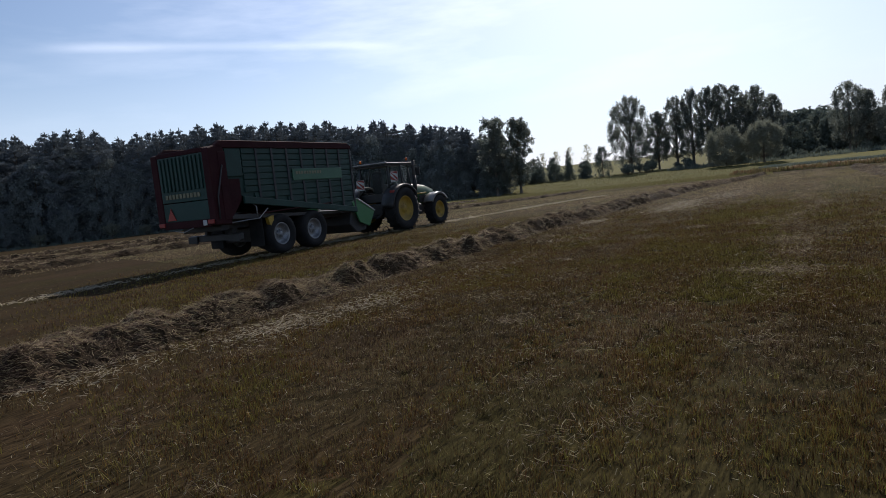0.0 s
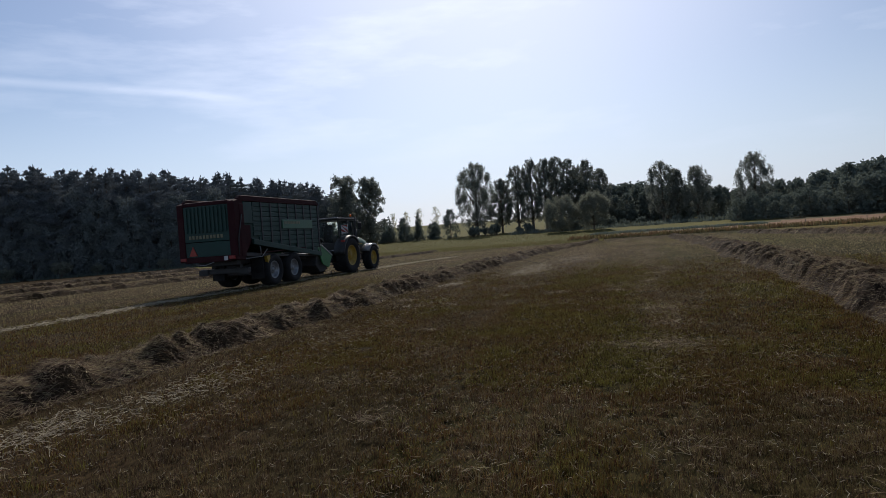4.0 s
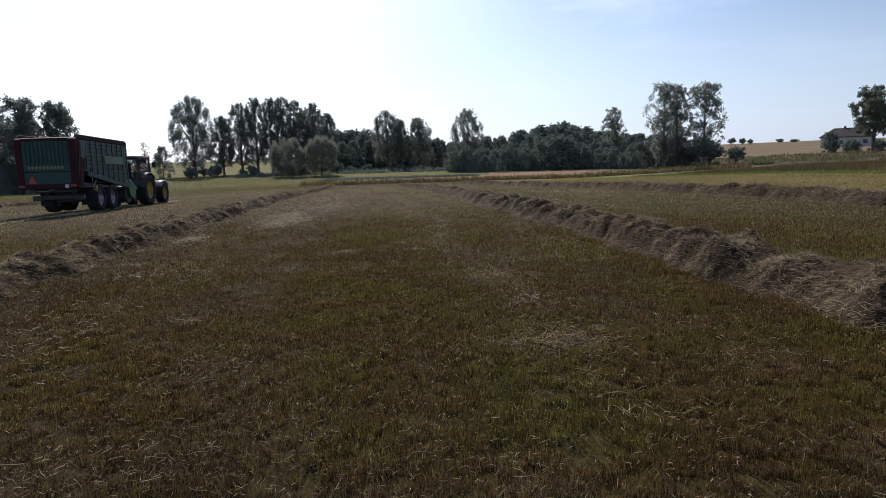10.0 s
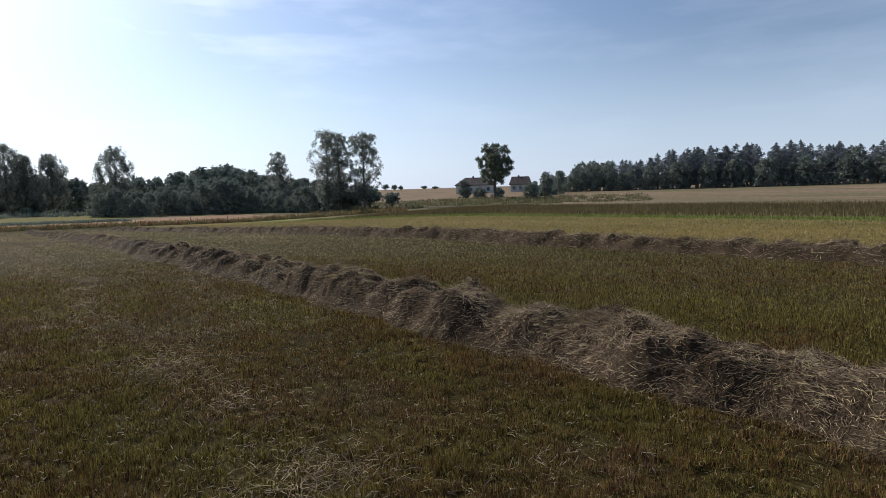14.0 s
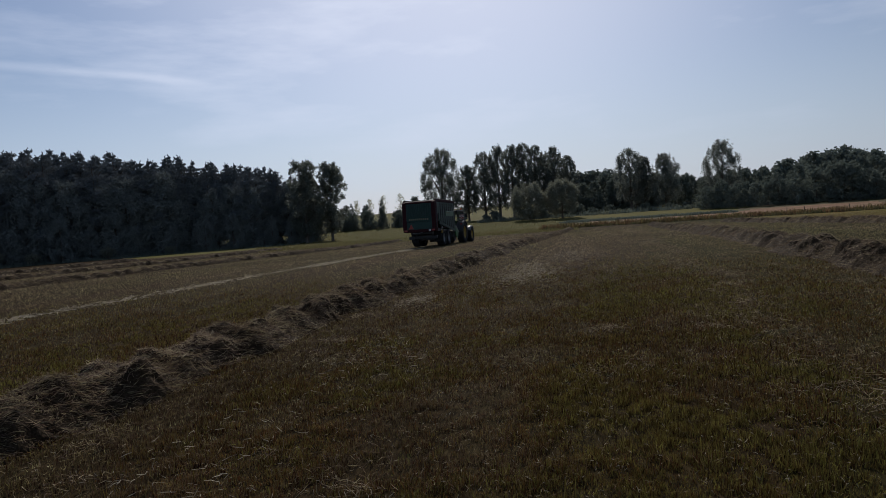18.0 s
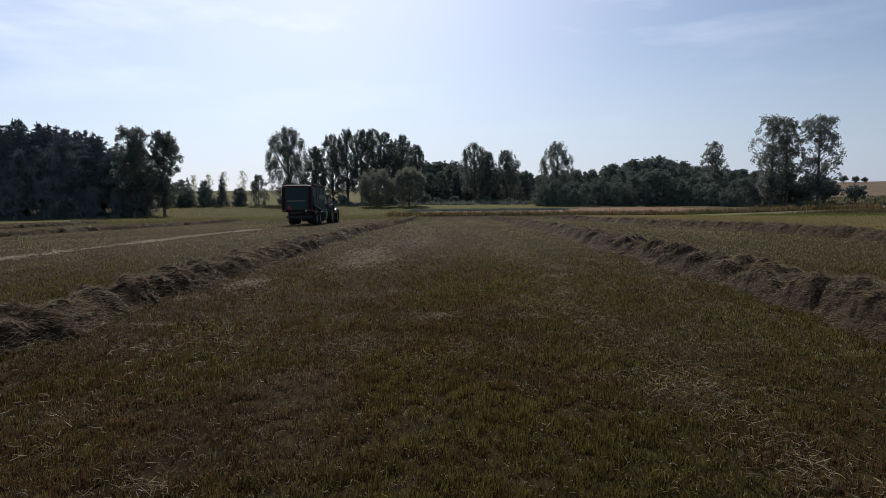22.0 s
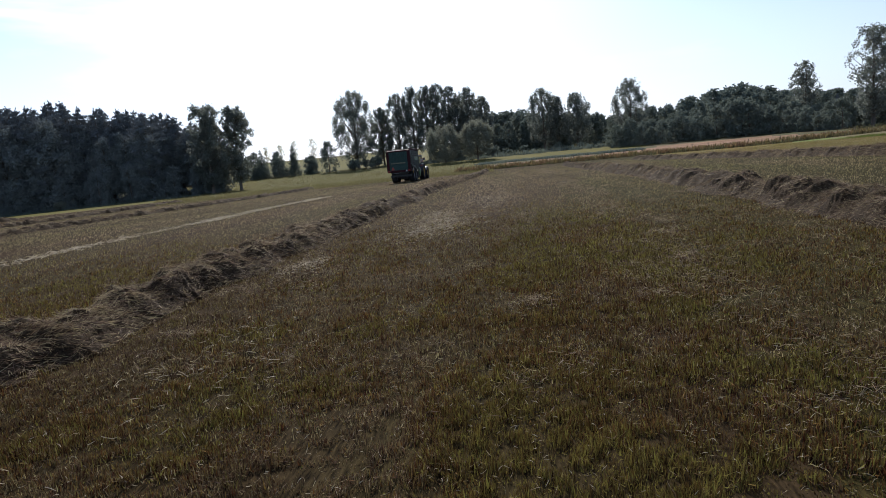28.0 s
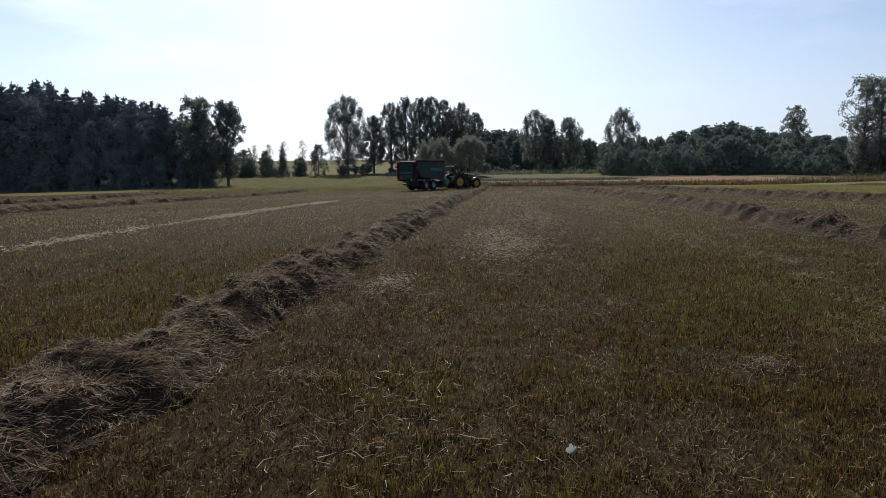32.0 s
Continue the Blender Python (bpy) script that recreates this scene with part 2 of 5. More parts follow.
M_OAK = surface("oak_leaves", (0.085, 0.102, 0.068), (0.12, 0.138, 0.092), 0.5, 0.3, 4, 0, spec=0.3, island=0.4, leaf=0.3)
# distance haze is put into these three foliage colours as pale grey-blue
M_WOODS = surface("hazed_mixed_leaves", (0.125, 0.15, 0.13), (0.165, 0.19, 0.155), 0.8, 0.15, 3, 0, spec=0.02, island=0.15, leaf=0.3)
M_PINE = surface("hazed_pine_needles", (0.14, 0.158, 0.168), (0.162, 0.18, 0.188), 0.95, 0.4, 4, 0, spec=0.0, island=0.05, leaf=0.12)
M_EDGE = surface("hazed_edge_leaves", (0.165, 0.188, 0.18), (0.19, 0.21, 0.20), 0.95, 0.3, 4, 0, spec=0.0, island=0.05, leaf=0.15)
M_BIRCHLEAF = surface("birch_leaves", (0.30, 0.30, 0.19), (0.38, 0.37, 0.25), 0.6, 0.4, 4, 0, spec=0.3, island=0.3, leaf=0.7)
M_SCRUB = surface("scrub_weeds", (0.10, 0.105, 0.052), (0.15, 0.125, 0.07), 0.8, 0.25, 4, 0, spec=0.1, island=0.4, leaf=0.3, world_space=True)
M_WEED = surface("dry_weeds", (0.20, 0.13, 0.07), (0.11, 0.10, 0.04), 0.8, 0.25, 4, 0, spec=0.2, island=0.45, leaf=0.3, world_space=True)


# ---------------------------------------------------------------- small builders
def mesh_of(name, verts, faces, material, smooth=False):
    me = bpy.data.meshes.new(name)
    me.from_pydata(verts, [], faces)
    me.materials.append(material)
    if smooth:
        me.polygons.foreach_set("use_smooth", [True] * len(me.polygons))
    me.update()
    return me


def fast_mesh(name, verts, size, material):
    """A mesh of loose polygons of one size (3 or 4 corners) from an array of corners."""
    v = np.asarray(verts, np.float32).reshape(-1, 3)
    count = len(v) // size
    me = bpy.data.meshes.new(name)
    me.vertices.add(len(v))
    me.vertices.foreach_set("co", v.ravel())
    me.loops.add(len(v))
    me.loops.foreach_set("vertex_index", np.arange(len(v), dtype=np.int32))
    me.polygons.add(count)
    me.polygons.foreach_set("loop_start", np.arange(count, dtype=np.int32) * size)
    me.materials.append(material)
    me.update(calc_edges=True)
    return me


def part(name, data, material, parent, label=""):
    """Links a bmesh or mesh as one mesh object under a thing or part."""
    if isinstance(data, bmesh.types.BMesh):
        me = bpy.data.meshes.new(name)
        data.to_mesh(me)
        data.free()
        me.materials.append(material)
        data = me
    ob = new(name, data)
    ob.parent = parent
    if label:
        tagged(ob, label)
    return ob


def ss(a, b, x):
    k = min(1.0, max(0.0, (x - a) / (b - a)))
    return k * k * (3 - 2 * k)


def land(x, y):
    """The height of the land on the compact plan: a level field, a shallow dip towards the stream, a rise beyond and to the right."""
    d = math.hypot(x, y - 6.0) + 1e-6
    side = ss(0.26, 0.67, x / d)
    far = min(max(0.0, d - 100.0), 420.0)
    return (-1.2 + 1.3 * side) * ss(12, 95, d) + 0.0235 * far * ss(90, 150, d) + 0.004 * max(0.0, d - 520.0)


# the plan is drawn compact; past the end of the mown field its distances and sizes are 1.45 times as large
PLAN_D = np.concatenate([np.linspace(0, 98, 2), np.linspace(98.5, 112, 28), np.linspace(120, 4000, 2)])


def widen(d):
    k = np.clip((np.asarray(d, float) - 98) / 14, 0, 1)
    return 1 + 0.45 * k * k * (3 - 2 * k)


TRUE_D = PLAN_D * widen(PLAN_D)
MID = (-2.0, 7.0)  # the middle of the walk


def stretch_out(x, y):
    """From the compact plan to the true place: x, y and the scale there."""
    f = widen(np.hypot(x - MID[0], np.asarray(y) - MID[1]))
    return MID[0] + (x - MID[0]) * f, MID[1] + (y - MID[1]) * f, f


def compact(x, y):
    """From the true place back to the compact plan."""
    d = math.hypot(x - MID[0], y - MID[1]) + 1e-6
    f = d / max(float(np.interp(d, TRUE_D, PLAN_D)), 1e-6)
    return MID[0] + (x - MID[0]) / f, MID[1] + (y - MID[1]) / f, f


def terrain(x, y):
    px, py, f = compact(x, y)
    return 1.6 + f * (land(px, py) - 1.6)


def terrain_of(x, y):
    return np.array([terrain(a, b) for a, b in zip(x, y)])


def field_noise(x, y, seed):
    """Smooth value noise from -1 to 1 for arrays, with cells one unit wide."""
    grid = np.random.default_rng(seed).uniform(-1, 1, (256, 256))
    i, j = np.floor(x).astype(int), np.floor(y).astype(int)
    u, v = x - i, y - j
    u, v = u * u * (3 - 2 * u), v * v * (3 - 2 * v)
    a, b, c, d = (grid[(i + p) % 256, (j + q) % 256] for p, q in ((0, 0), (1, 0), (0, 1), (1, 1)))
    return (a * (1 - u) + b * u) * (1 - v) + (c * (1 - u) + d * u) * v


# ---------------------------------------------------------------- ground
def zone(x, y):
    """0 mown field, 1 weedy edge, 2 stubble strip, 3 meadow, 4 grain field, 5 yellow meadow."""
    d = math.hypot(x, y - 6.0)
    az = math.degrees(math.atan2(x, y - 6.0))
    edge = 98 + 11 * ss(14, 34, az) + 1.5 * math.sin(az * 0.9)
    if abs(az) > 100:
        return 0
    if az < -5:
        return (5 if d > 160 or az < -24 else 3) if az > -42 and d > 102 - 14 * ss(-32, -20, az) + 1.2 * math.sin(az * 0.7) else 0
    if d < edge:
        return 0
    if d < edge + 1.5:
        return 1
    strip = 118 + 12 * ss(4, 14, az) - 16 * ss(17, 24, az) + 1.2 * math.sin(az * 1.9)
    if az < 24 and d < strip:
        return 2
    if az < 27:
        return 5 if d > 160 or (strip + 8 < d and az < 10) else 1
    return 1 if d < 158 else 4


def build_ground():
    cx, cy = -2.0, 6.0
    rings = [0.4 * 1.04 ** i for i in range(229)]
    seg = 420
    verts = [(cx, cy, terrain(cx, cy))]
    for r in rings:
        for s in range(seg):
            t = 2 * math.pi * s / seg
            x, y = cx + r * math.sin(t), cy + r * math.cos(t)
            z = terrain(x, y)
            if r < 40:
                z += 0.012 * noise.noise((x * 0.9, y * 0.5, 0)) - 0.012
                z -= 0.07 * max(0.0, noise.noise((x * 4, y * 4, 7)) + 0.4 * noise.noise((x * 9, y * 9, 3)))
            verts.append((x, y, z))
    faces = [(0, 1 + (s + 1) % seg, 1 + s) for s in range(seg)]
    for i in range(len(rings) - 1):
        a, b = 1 + i * seg, 1 + (i + 1) * seg
        faces += [(a + s, a + (s + 1) % seg, b + (s + 1) % seg, b + s) for s in range(seg)]
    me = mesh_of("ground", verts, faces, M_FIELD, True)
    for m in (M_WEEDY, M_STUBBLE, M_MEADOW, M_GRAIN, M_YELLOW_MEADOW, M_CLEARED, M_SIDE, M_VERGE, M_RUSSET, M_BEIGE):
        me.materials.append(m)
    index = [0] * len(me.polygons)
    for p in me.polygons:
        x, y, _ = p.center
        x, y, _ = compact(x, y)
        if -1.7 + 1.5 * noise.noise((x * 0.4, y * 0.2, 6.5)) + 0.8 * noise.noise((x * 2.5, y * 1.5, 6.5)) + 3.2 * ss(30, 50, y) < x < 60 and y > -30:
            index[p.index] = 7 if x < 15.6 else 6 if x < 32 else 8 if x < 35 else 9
        r2, az = (x - cx) ** 2 + (y - cy) ** 2, math.degrees(math.atan2(x, y - cy))
        if r2 > 6000 and zone(x, y) and not (az > 40 and x < 63):
            index[p.index] = 10 if az > 46 + 2 * noise.noise((r2 * 0.0004, 0, 0)) and r2 < 40000 else zone(x, y)
        elif x >= 63 and az > 44:
            index[p.index] = 10
    me.polygons.foreach_set("material_index", index)
    tagged(new("ground", me), "mown hay field with brownish green stubble, sloping gently", "field", kind="structure")


build_ground()


def blades(name, label, count, material, area, lengths, width, seed, upright=1.0, grow=0.0):
    """Loose blades; area gives x and y arrays from a random generator. grow: the distance at which they reach full size."""
    r = np.random.default_rng(int(seed * 10))
    x, y = area(r, count)
    n = len(x)
    z = terrain_of(x, y) - 0.01
    h = r.uniform(*lengths, n)
    t, lean = r.uniform(0, 2 * np.pi, n), np.where(r.random(n) < 0.3, r.normal(0, 1.2, n), r.normal(0, 1.05, n) / upright)
    s = width * r.uniform(0.6, 1.4, n)
    if grow:
        k = np.clip(np.hypot(x + 2, y - 6) / grow, 0.25, 1.4)
        s, h = s * k, h * (0.5 + 0.5 * k)
    base = np.stack([x, y, z], 1)
    across = np.stack([np.cos(t), np.sin(t), 0 * t], 1) * s[:, None]
    q = r.uniform(0, 2 * np.pi, n)
    tip = base + np.stack([np.cos(q) * np.sin(lean), np.sin(q) * np.sin(lean), np.abs(np.cos(lean)) + 0.12], 1) * h[:, None]
    v = np.stack([base - across, base + across, tip], 1)
    tagged(new(name, fast_mesh(name, v, 3, material)), label, "grass", kind="stuff")


def far_area(r, n):
    """Points on the field further off."""
    d = 8 + 84 * r.random(n) ** 1.15
    t = r.uniform(-1.2, 1.25, n)
    return d * np.sin(t), 6 + d * np.cos(t)


def cleared_area(r, n):
    return r.uniform(15.6, 32.5, n), r.uniform(-5, 92, n)


def verge_area(r, n):
    return r.normal(33.6, 0.9, n), r.uniform(-5, 85, n)


def wood_side_area(r, n):
    return r.uniform(-78, -26.5, n), r.uniform(-6, 90, n)


def russet_area(r, n):
    return r.uniform(35, 64, n), r.uniform(-5, 80, n)


def meadow_area(r, n):
    d, t = r.uniform(86, 162, n), np.radians(r.uniform(-32, -4, n))
    return stretch_out(d * np.sin(t), 6 + d * np.cos(t))[:2]


blades("green_verge_grass", "rank green grass along the unmown strip", 30000, M_FRESH, verge_area, (0.06, 0.2), 0.02, 7, 1.2)
blades("russet_grass", "tall reddish brown unmown grass", 60000, M_RUSSET, russet_area, (0.2, 0.5), 0.022, 8, 2.0)
blades("meadow_grass", "olive meadow grass beyond the mown field", 60000, M_SWARD, meadow_area, (0.1, 0.3), 0.05, 9, 1.2)
blades("cleared_strip_grass", "yellow green grass on the cleared strip", 60000, M_FARYELLOW, cleared_area, (0.05, 0.1), 0.02, 5, 0.6)
blades("pale_stubble", "pale stubble between the rows near the wood", 110000, M_STRAND, wood_side_area, (0.03, 0.07), 0.022, 10, 0.6)
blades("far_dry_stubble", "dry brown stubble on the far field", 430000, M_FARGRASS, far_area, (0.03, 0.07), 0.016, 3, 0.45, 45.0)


def turf(name, label, count, material, seed, lo, hi, length, width, flat):
    """Short blades in clumps with bare gaps, finer and denser near the walking line. They keep to patches where the mix of greener and drier ground lies between lo and hi; flat: the share that lies down."""
    r = np.random.default_rng(seed)
    d, k = 2.2 * (19 / 2.2) ** r.random(count), r.random(count)
    aside = r.random(count) < 0.25  # the ground to the right, beside the middle of the walk
    t, k = np.where(aside, r.uniform(0.35, 1.3, count), r.uniform(-1.2, 0.5, count)), np.where(aside, 0.3 + 0.35 * k, k)
    x, y = -3.4 * k + d * np.sin(t), 11 * k + d * np.cos(t)
    mix = 0.7 * field_noise(x * 0.45, y * 0.33, 1) + 0.9 * field_noise(x * 1.7, y * 1.3, 2) + 0.8 * field_noise(x * 1.2, y * 0.05, 3) + 0.55 * np.clip((x + 1.7) / 3, -1, 1) + 0.75 * np.clip((-7.5 - x) / 2, 0, 1) + 0.25 * np.clip((x - 4) / 3, 0, 1) + r.normal(0, 0.4, count)
    clump = 0.42 + 0.75 * field_noise(x * 11, y * 9, 4) + 0.22 * field_noise(x * 3.1, y * 2.3, 5) + 0.2 * field_noise(x * 1.5, y * 0.06, 6)
    keep = (mix > lo) & (mix < hi) & (r.random(count) > 0.85 * (d / 19) ** 2.5) & (clump > r.uniform(-0.5, 0.6, count))
    x, y, d, clump = x[keep], y[keep], d[keep], clump[keep]
    n = len(x)
    h = length * np.clip(0.35 + 0.95 * clump, 0.2, 2) * r.uniform(0.6, 1.4, n) * (1 + 0.25 * np.clip((x - 1) / 2, 0, 1))
    s = width * np.clip(d / 4, 0.75, 9) ** 0.85 * r.uniform(0.6, 1.4, n)
    lean = np.where(r.random(n) < flat, r.uniform(1.1, 1.5, n), np.abs(r.normal(0.1, 0.42, n)))
    t, q = r.uniform(0, 2 * np.pi, n), 9 * field_noise(x * 4.5, y * 4.5, 7) + r.normal(0, 1.4, n)
    base = np.stack([x, y, terrain_of(x, y) - 0.008], 1)
    base[:, 2] += np.where(lean > 1.1, 0.55 * length * np.clip(clump, 0, 1.3), 0)
    across = np.stack([np.cos(t), np.sin(t), 0 * t], 1) * s[:, None]
    tip = base + np.stack([np.cos(q) * np.sin(lean), np.sin(q) * np.sin(lean), np.cos(lean)], 1) * h[:, None]
    tagged(new(name, fast_mesh(name, np.stack([base - across, base + across, tip], 1), 3, material)), label, "grass", kind="stuff")


turf("green_grass", "short olive green mown grass in patches", 1700000, M_GRASS_GREEN, 21, 0.08, 9, 0.046, 0.0025, 0.06)
turf("dry_grass", "dry brown mown grass stubble", 1300000, M_GRASS_DRY, 22, -9, 0.1, 0.040, 0.0023, 0.14)
turf("russet_stubble", "reddish brown stubble in patches", 1800000, M_RUSTY, 23, -0.25, 0.3, 0.043, 0.0024, 0.10)
turf("cut_straw", "thin pale straw lying in the stubble", 70000, M_STRAND, 24, -9, 0.6, 0.05, 0.0012, 0.85)


# ---------------------------------------------------------------- windrows of hay
def strands(r, base, length, width, lift, n_seg=2, along=None):
    """Curved ribbons from base points; returns quads."""
    n = len(base)
    t = r.uniform(0, 2 * np.pi, n)
    if along:
        flow = np.array([noise.noise((a * along, b * along, 11.5)) for a, b in base[:, :2]])
        t = flow * 7.0 + r.normal(0, 0.55, n)
    up = r.normal(0.1, lift, n)
    d = np.stack([np.cos(t) * np.cos(up), np.sin(t) * np.cos(up), np.sin(up)], 1)
    bend = r.normal(0, 0.5, (n, 3))
    bend[:, 2] -= 0.3
    side = np.cross(d, r.normal(0, 1, (n, 3)))
    side /= np.linalg.norm(side, axis=1)[:, None] + 1e-9
    L = r.uniform(0.5, 1.0, n) * length
    quads, prev = [], None
    for k in range(n_seg + 1):
        u = k / n_seg - 0.35
        c = base + d * (L * u)[:, None] + bend * (L * u * u * 0.6)[:, None]
        w = side * width * (1.0 if k < n_seg else 0.4)
        if prev is not None:
            quads.append(np.stack([prev[0] - prev[1], prev[0] + prev[1], c + w, c - w], 1))
        prev = (c, w)
    return np.concatenate(quads)


def windrow(label, x0, y0, y1, seed, width=0.46, height=0.34, step=0.1, per_metre=500, bend=0.0, length=0.26, thick=0.0028, ring=19, calm=1.0, lump=1.0):
    """A heaped row of hay: a low bank with many overlapping domes on it, and loose strands over all."""
    r = np.random.default_rng(int(seed * 10))
    count = int((y1 - y0) / step)
    ys = y0 + np.arange(count + 1) * step
    centre = np.array([x0 + bend * (y - y0) ** 2 + 0.26 * noise.noise((y * 0.16, seed, 0)) + 0.14 * noise.noise((y * 0.6, seed, 3)) for y in ys])
    u = np.linspace(-1, 1, ring)
    half = width * np.array([1.0 + 0.35 * noise.noise((y * 0.7, seed, 5)) for y in ys])
    X = centre[:, None] + half[:, None] * u[None]
    Y = np.repeat(ys[:, None], ring, 1)
    Z = height * 0.62 * np.clip(1 - np.abs(u) ** 2.6, 0, 1)[None] * np.ones_like(Y)
    warp = np.array([[(noise.noise((x * 2.6, y * 2.6, seed)), noise.noise((x * 2.6, y * 2.6, seed + 9)), noise.noise((x * 5.5, y * 5.5, seed))) for x, y in zip(p, q)] for p, q in zip(X, Y)])
    wx, wy = X + 0.16 * warp[..., 0], Y + 0.2 * warp[..., 1]
    for k in range(int((y1 - y0) * 8 / lump ** 1.5)):
        yc = r.uniform(y0 + 0.3, y1 - 0.3)
        i = int((yc - y0) / step)
        xc = centre[i] + r.normal(0, 0.3) * half[i]
        a, b, h = r.uniform(0.18, 0.42) * width / 0.55 * lump, r.uniform(0.15, 0.42) * lump, height * r.uniform(0.7, 1.25) * calm
        lo, hi = max(0, i - int(b / step) - 2), min(count + 1, i + int(b / step) + 3)
        q = ((wx[lo:hi] - xc) / a) ** 2 + ((wy[lo:hi] - yc) / b) ** 2
        dome = h * np.clip(1 - q, 0, 1) ** 0.8
        Z[lo:hi] = np.maximum(Z[lo:hi], dome)
    Z = Z * (1 + 0.3 * warp[..., 2])
    for _ in range(2 if step < 0.1 else 1):
        Z[1:-1] = 0.25 * Z[:-2] + 0.5 * Z[1:-1] + 0.25 * Z[2:]
        Z[:, 1:-1] = 0.25 * Z[:, :-2] + 0.5 * Z[:, 1:-1] + 0.25 * Z[:, 2:]
    Z = Z * np.clip((1 - np.abs(u)) * 2.6, 0, 1)[None] ** 0.8
    X = X + r.normal(0, 0.012, X.shape)
    Z = Z + r.normal(0, 0.014, Z.shape) * (1 - np.abs(u) ** 3)[None]
    Z = Z * np.clip(np.minimum(ys - y0, y1 - ys) / 1.8, 0, 1)[:, None]
    Z[:, 0] = Z[:, -1] = -0.03
    Z[0] = Z[-1] = -0.03
    ground = np.array([[terrain(c, y)] for c, y in zip(centre, ys)])
    v = np.stack([X, Y, Z + ground], 2)
    quads = np.arange((count + 1) * ring).reshape(count + 1, ring)
    f = np.stack([quads[:-1, :-1], quads[:-1, 1:], quads[1:, 1:], quads[1:, :-1]], 2).reshape(-1, 4)
    row = new("hay_windrow")
    tagged(row, label, "hay", "windrows on the field")
    part("mound", mesh_of("mound", v.reshape(-1, 3).tolist(), f.tolist(), M_SHADED_HAY, False), M_SHADED_HAY, row)
    n = int((y1 - y0) * per_metre)
    if n:
        i, k = (np.where(r.random(n) < 0.6, r.beta(2.5, 3.5, n), r.random(n)) * 0.999 * count).astype(int), np.clip((0.5 + np.where(r.random(n) < 0.45, r.normal(0, 0.19, n), r.uniform(-0.5, 0.5, n))) * (ring - 1), 0, ring - 1.01)
        k0 = k.astype(int)
        w = (k - k0)[:, None]
        g = r.random(n)[:, None]
        p = (v[i, k0] * (1 - w) + v[i, k0 + 1] * w) * (1 - g) + (v[i + 1, k0] * (1 - w) + v[i + 1, k0 + 1] * w) * g
        p[:, 2] = np.maximum(p[:, 2], ground[i, 0]) + 0.012
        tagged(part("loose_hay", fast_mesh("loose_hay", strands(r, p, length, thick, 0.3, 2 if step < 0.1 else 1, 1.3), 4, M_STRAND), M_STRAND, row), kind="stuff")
    return row


GREY_ROW, THICK_ROW, WOOD_ROW = "greyish brown windrow of raked hay on the mown field", "thick lumpy windrow of greyish raked hay", "windrow of raked hay near the wood"
windrow(GREY_ROW, -7.45, -8, 31, 3.1, width=0.54, height=0.33, step=0.07, ring=29, per_metre=2300, length=0.19, thick=0.0021, lump=1.2)
windrow(GREY_ROW, -7.45, 27.6, 97, 4.1, width=0.54, height=0.36, step=0.16, per_metre=420, thick=0.004, ring=13)
windrow(THICK_ROW, 3.0, -4, 29, 5.7, width=0.74, height=0.40, step=0.07, ring=31, per_metre=2600, length=0.18, thick=0.002, lump=1.3)
windrow(THICK_ROW, 3.05, 25.6, 92, 6.7, width=0.72, height=0.42, step=0.16, per_metre=420, thick=0.004, ring=13)
windrow("windrow of raked hay along the rising field", 13.6, -8, 88, 8.3, width=0.74, height=0.4, step=0.14, per_metre=520, bend=-0.0003, length=0.34, thick=0.0045, ring=13)
windrow(WOOD_ROW, -30.2, -6, 92, 9.9, width=0.5, height=0.3, step=0.14, per_metre=200, length=0.34, thick=0.007, ring=13, calm=1.0, lump=1.6)
windrow(WOOD_ROW, -47, -2, 88, 12.4, width=0.6, height=0.36, step=0.16, per_metre=150, length=0.42, thick=0.010, ring=11, calm=1.0, lump=1.6)
windrow(WOOD_ROW, -64, 14, 80, 14.4, width=0.7, height=0.42, step=0.18, per_metre=90, length=0.5, thick=0.013, ring=11, calm=1.0, lump=1.6)


# ---------------------------------------------------------------- trees
def tube(verts, faces, pts, radii, sides=7):
    """A tapered tube along points."""
    base = len(verts)
    for i, (p, rad) in enumerate(zip(pts, radii)):
        d = (Vector(pts[min(i + 1, len(pts) - 1)]) - Vector(pts[max(i - 1, 0)])).normalized()
        a = d.orthogonal().normalized()
        b = d.cross(a)
        for s in range(sides):
            t = 2 * math.pi * s / sides
            verts.append(tuple(Vector(p) + (a * math.cos(t) + b * math.sin(t)) * rad))
    for i in range(len(pts) - 1):
        for s in range(sides):
            a, b = base + i * sides + s, base + i * sides + (s + 1) % sides
            faces.append((a, b, b + sides, a + sides))


def leaf_quads(r, lobes, count, size, droop=0.0, even=0.7, slim=0.55):
    """Diamond leaves clustered near the outside of ellipsoid lobes (x, y, z, rx, rz)."""
    lobes = np.array(lobes, float)
    vol = (lobes[:, 3] ** 2 * lobes[:, 4]) ** even
    pick = r.choice(len(lobes), count, p=vol / vol.sum())
    L = lobes[pick]
    d = r.normal(0, 1, (count, 3))
    d /= np.linalg.norm(d, axis=1)[:, None]
    rad = np.clip(r.random(count) ** 0.42 * (1 + 0.25 * r.normal(0, 1, count)), 0, 1.25)
    c = L[:, :3] + d * rad[:, None] * np.stack([L[:, 3], L[:, 3], L[:, 4]], 1)
    n = r.normal(0, 1, (count, 3))
    n[:, 2] *= 0.7
    u = np.cross(n, r.normal(0, 1, (count, 3)))
    if droop:
        u = u * (1 - droop) + np.array([0, 0, -1.0]) * droop * np.linalg.norm(u, axis=1)[:, None]
    u /= np.linalg.norm(u, axis=1)[:, None]
    v = np.cross(n, u)
    v /= np.linalg.norm(v, axis=1)[:, None]
    s = (size * r.uniform(0.55, 1.4, count))[:, None]
    return np.stack([c - u * s, c + v * s * slim, c + u * s, c - v * s * slim], 1)


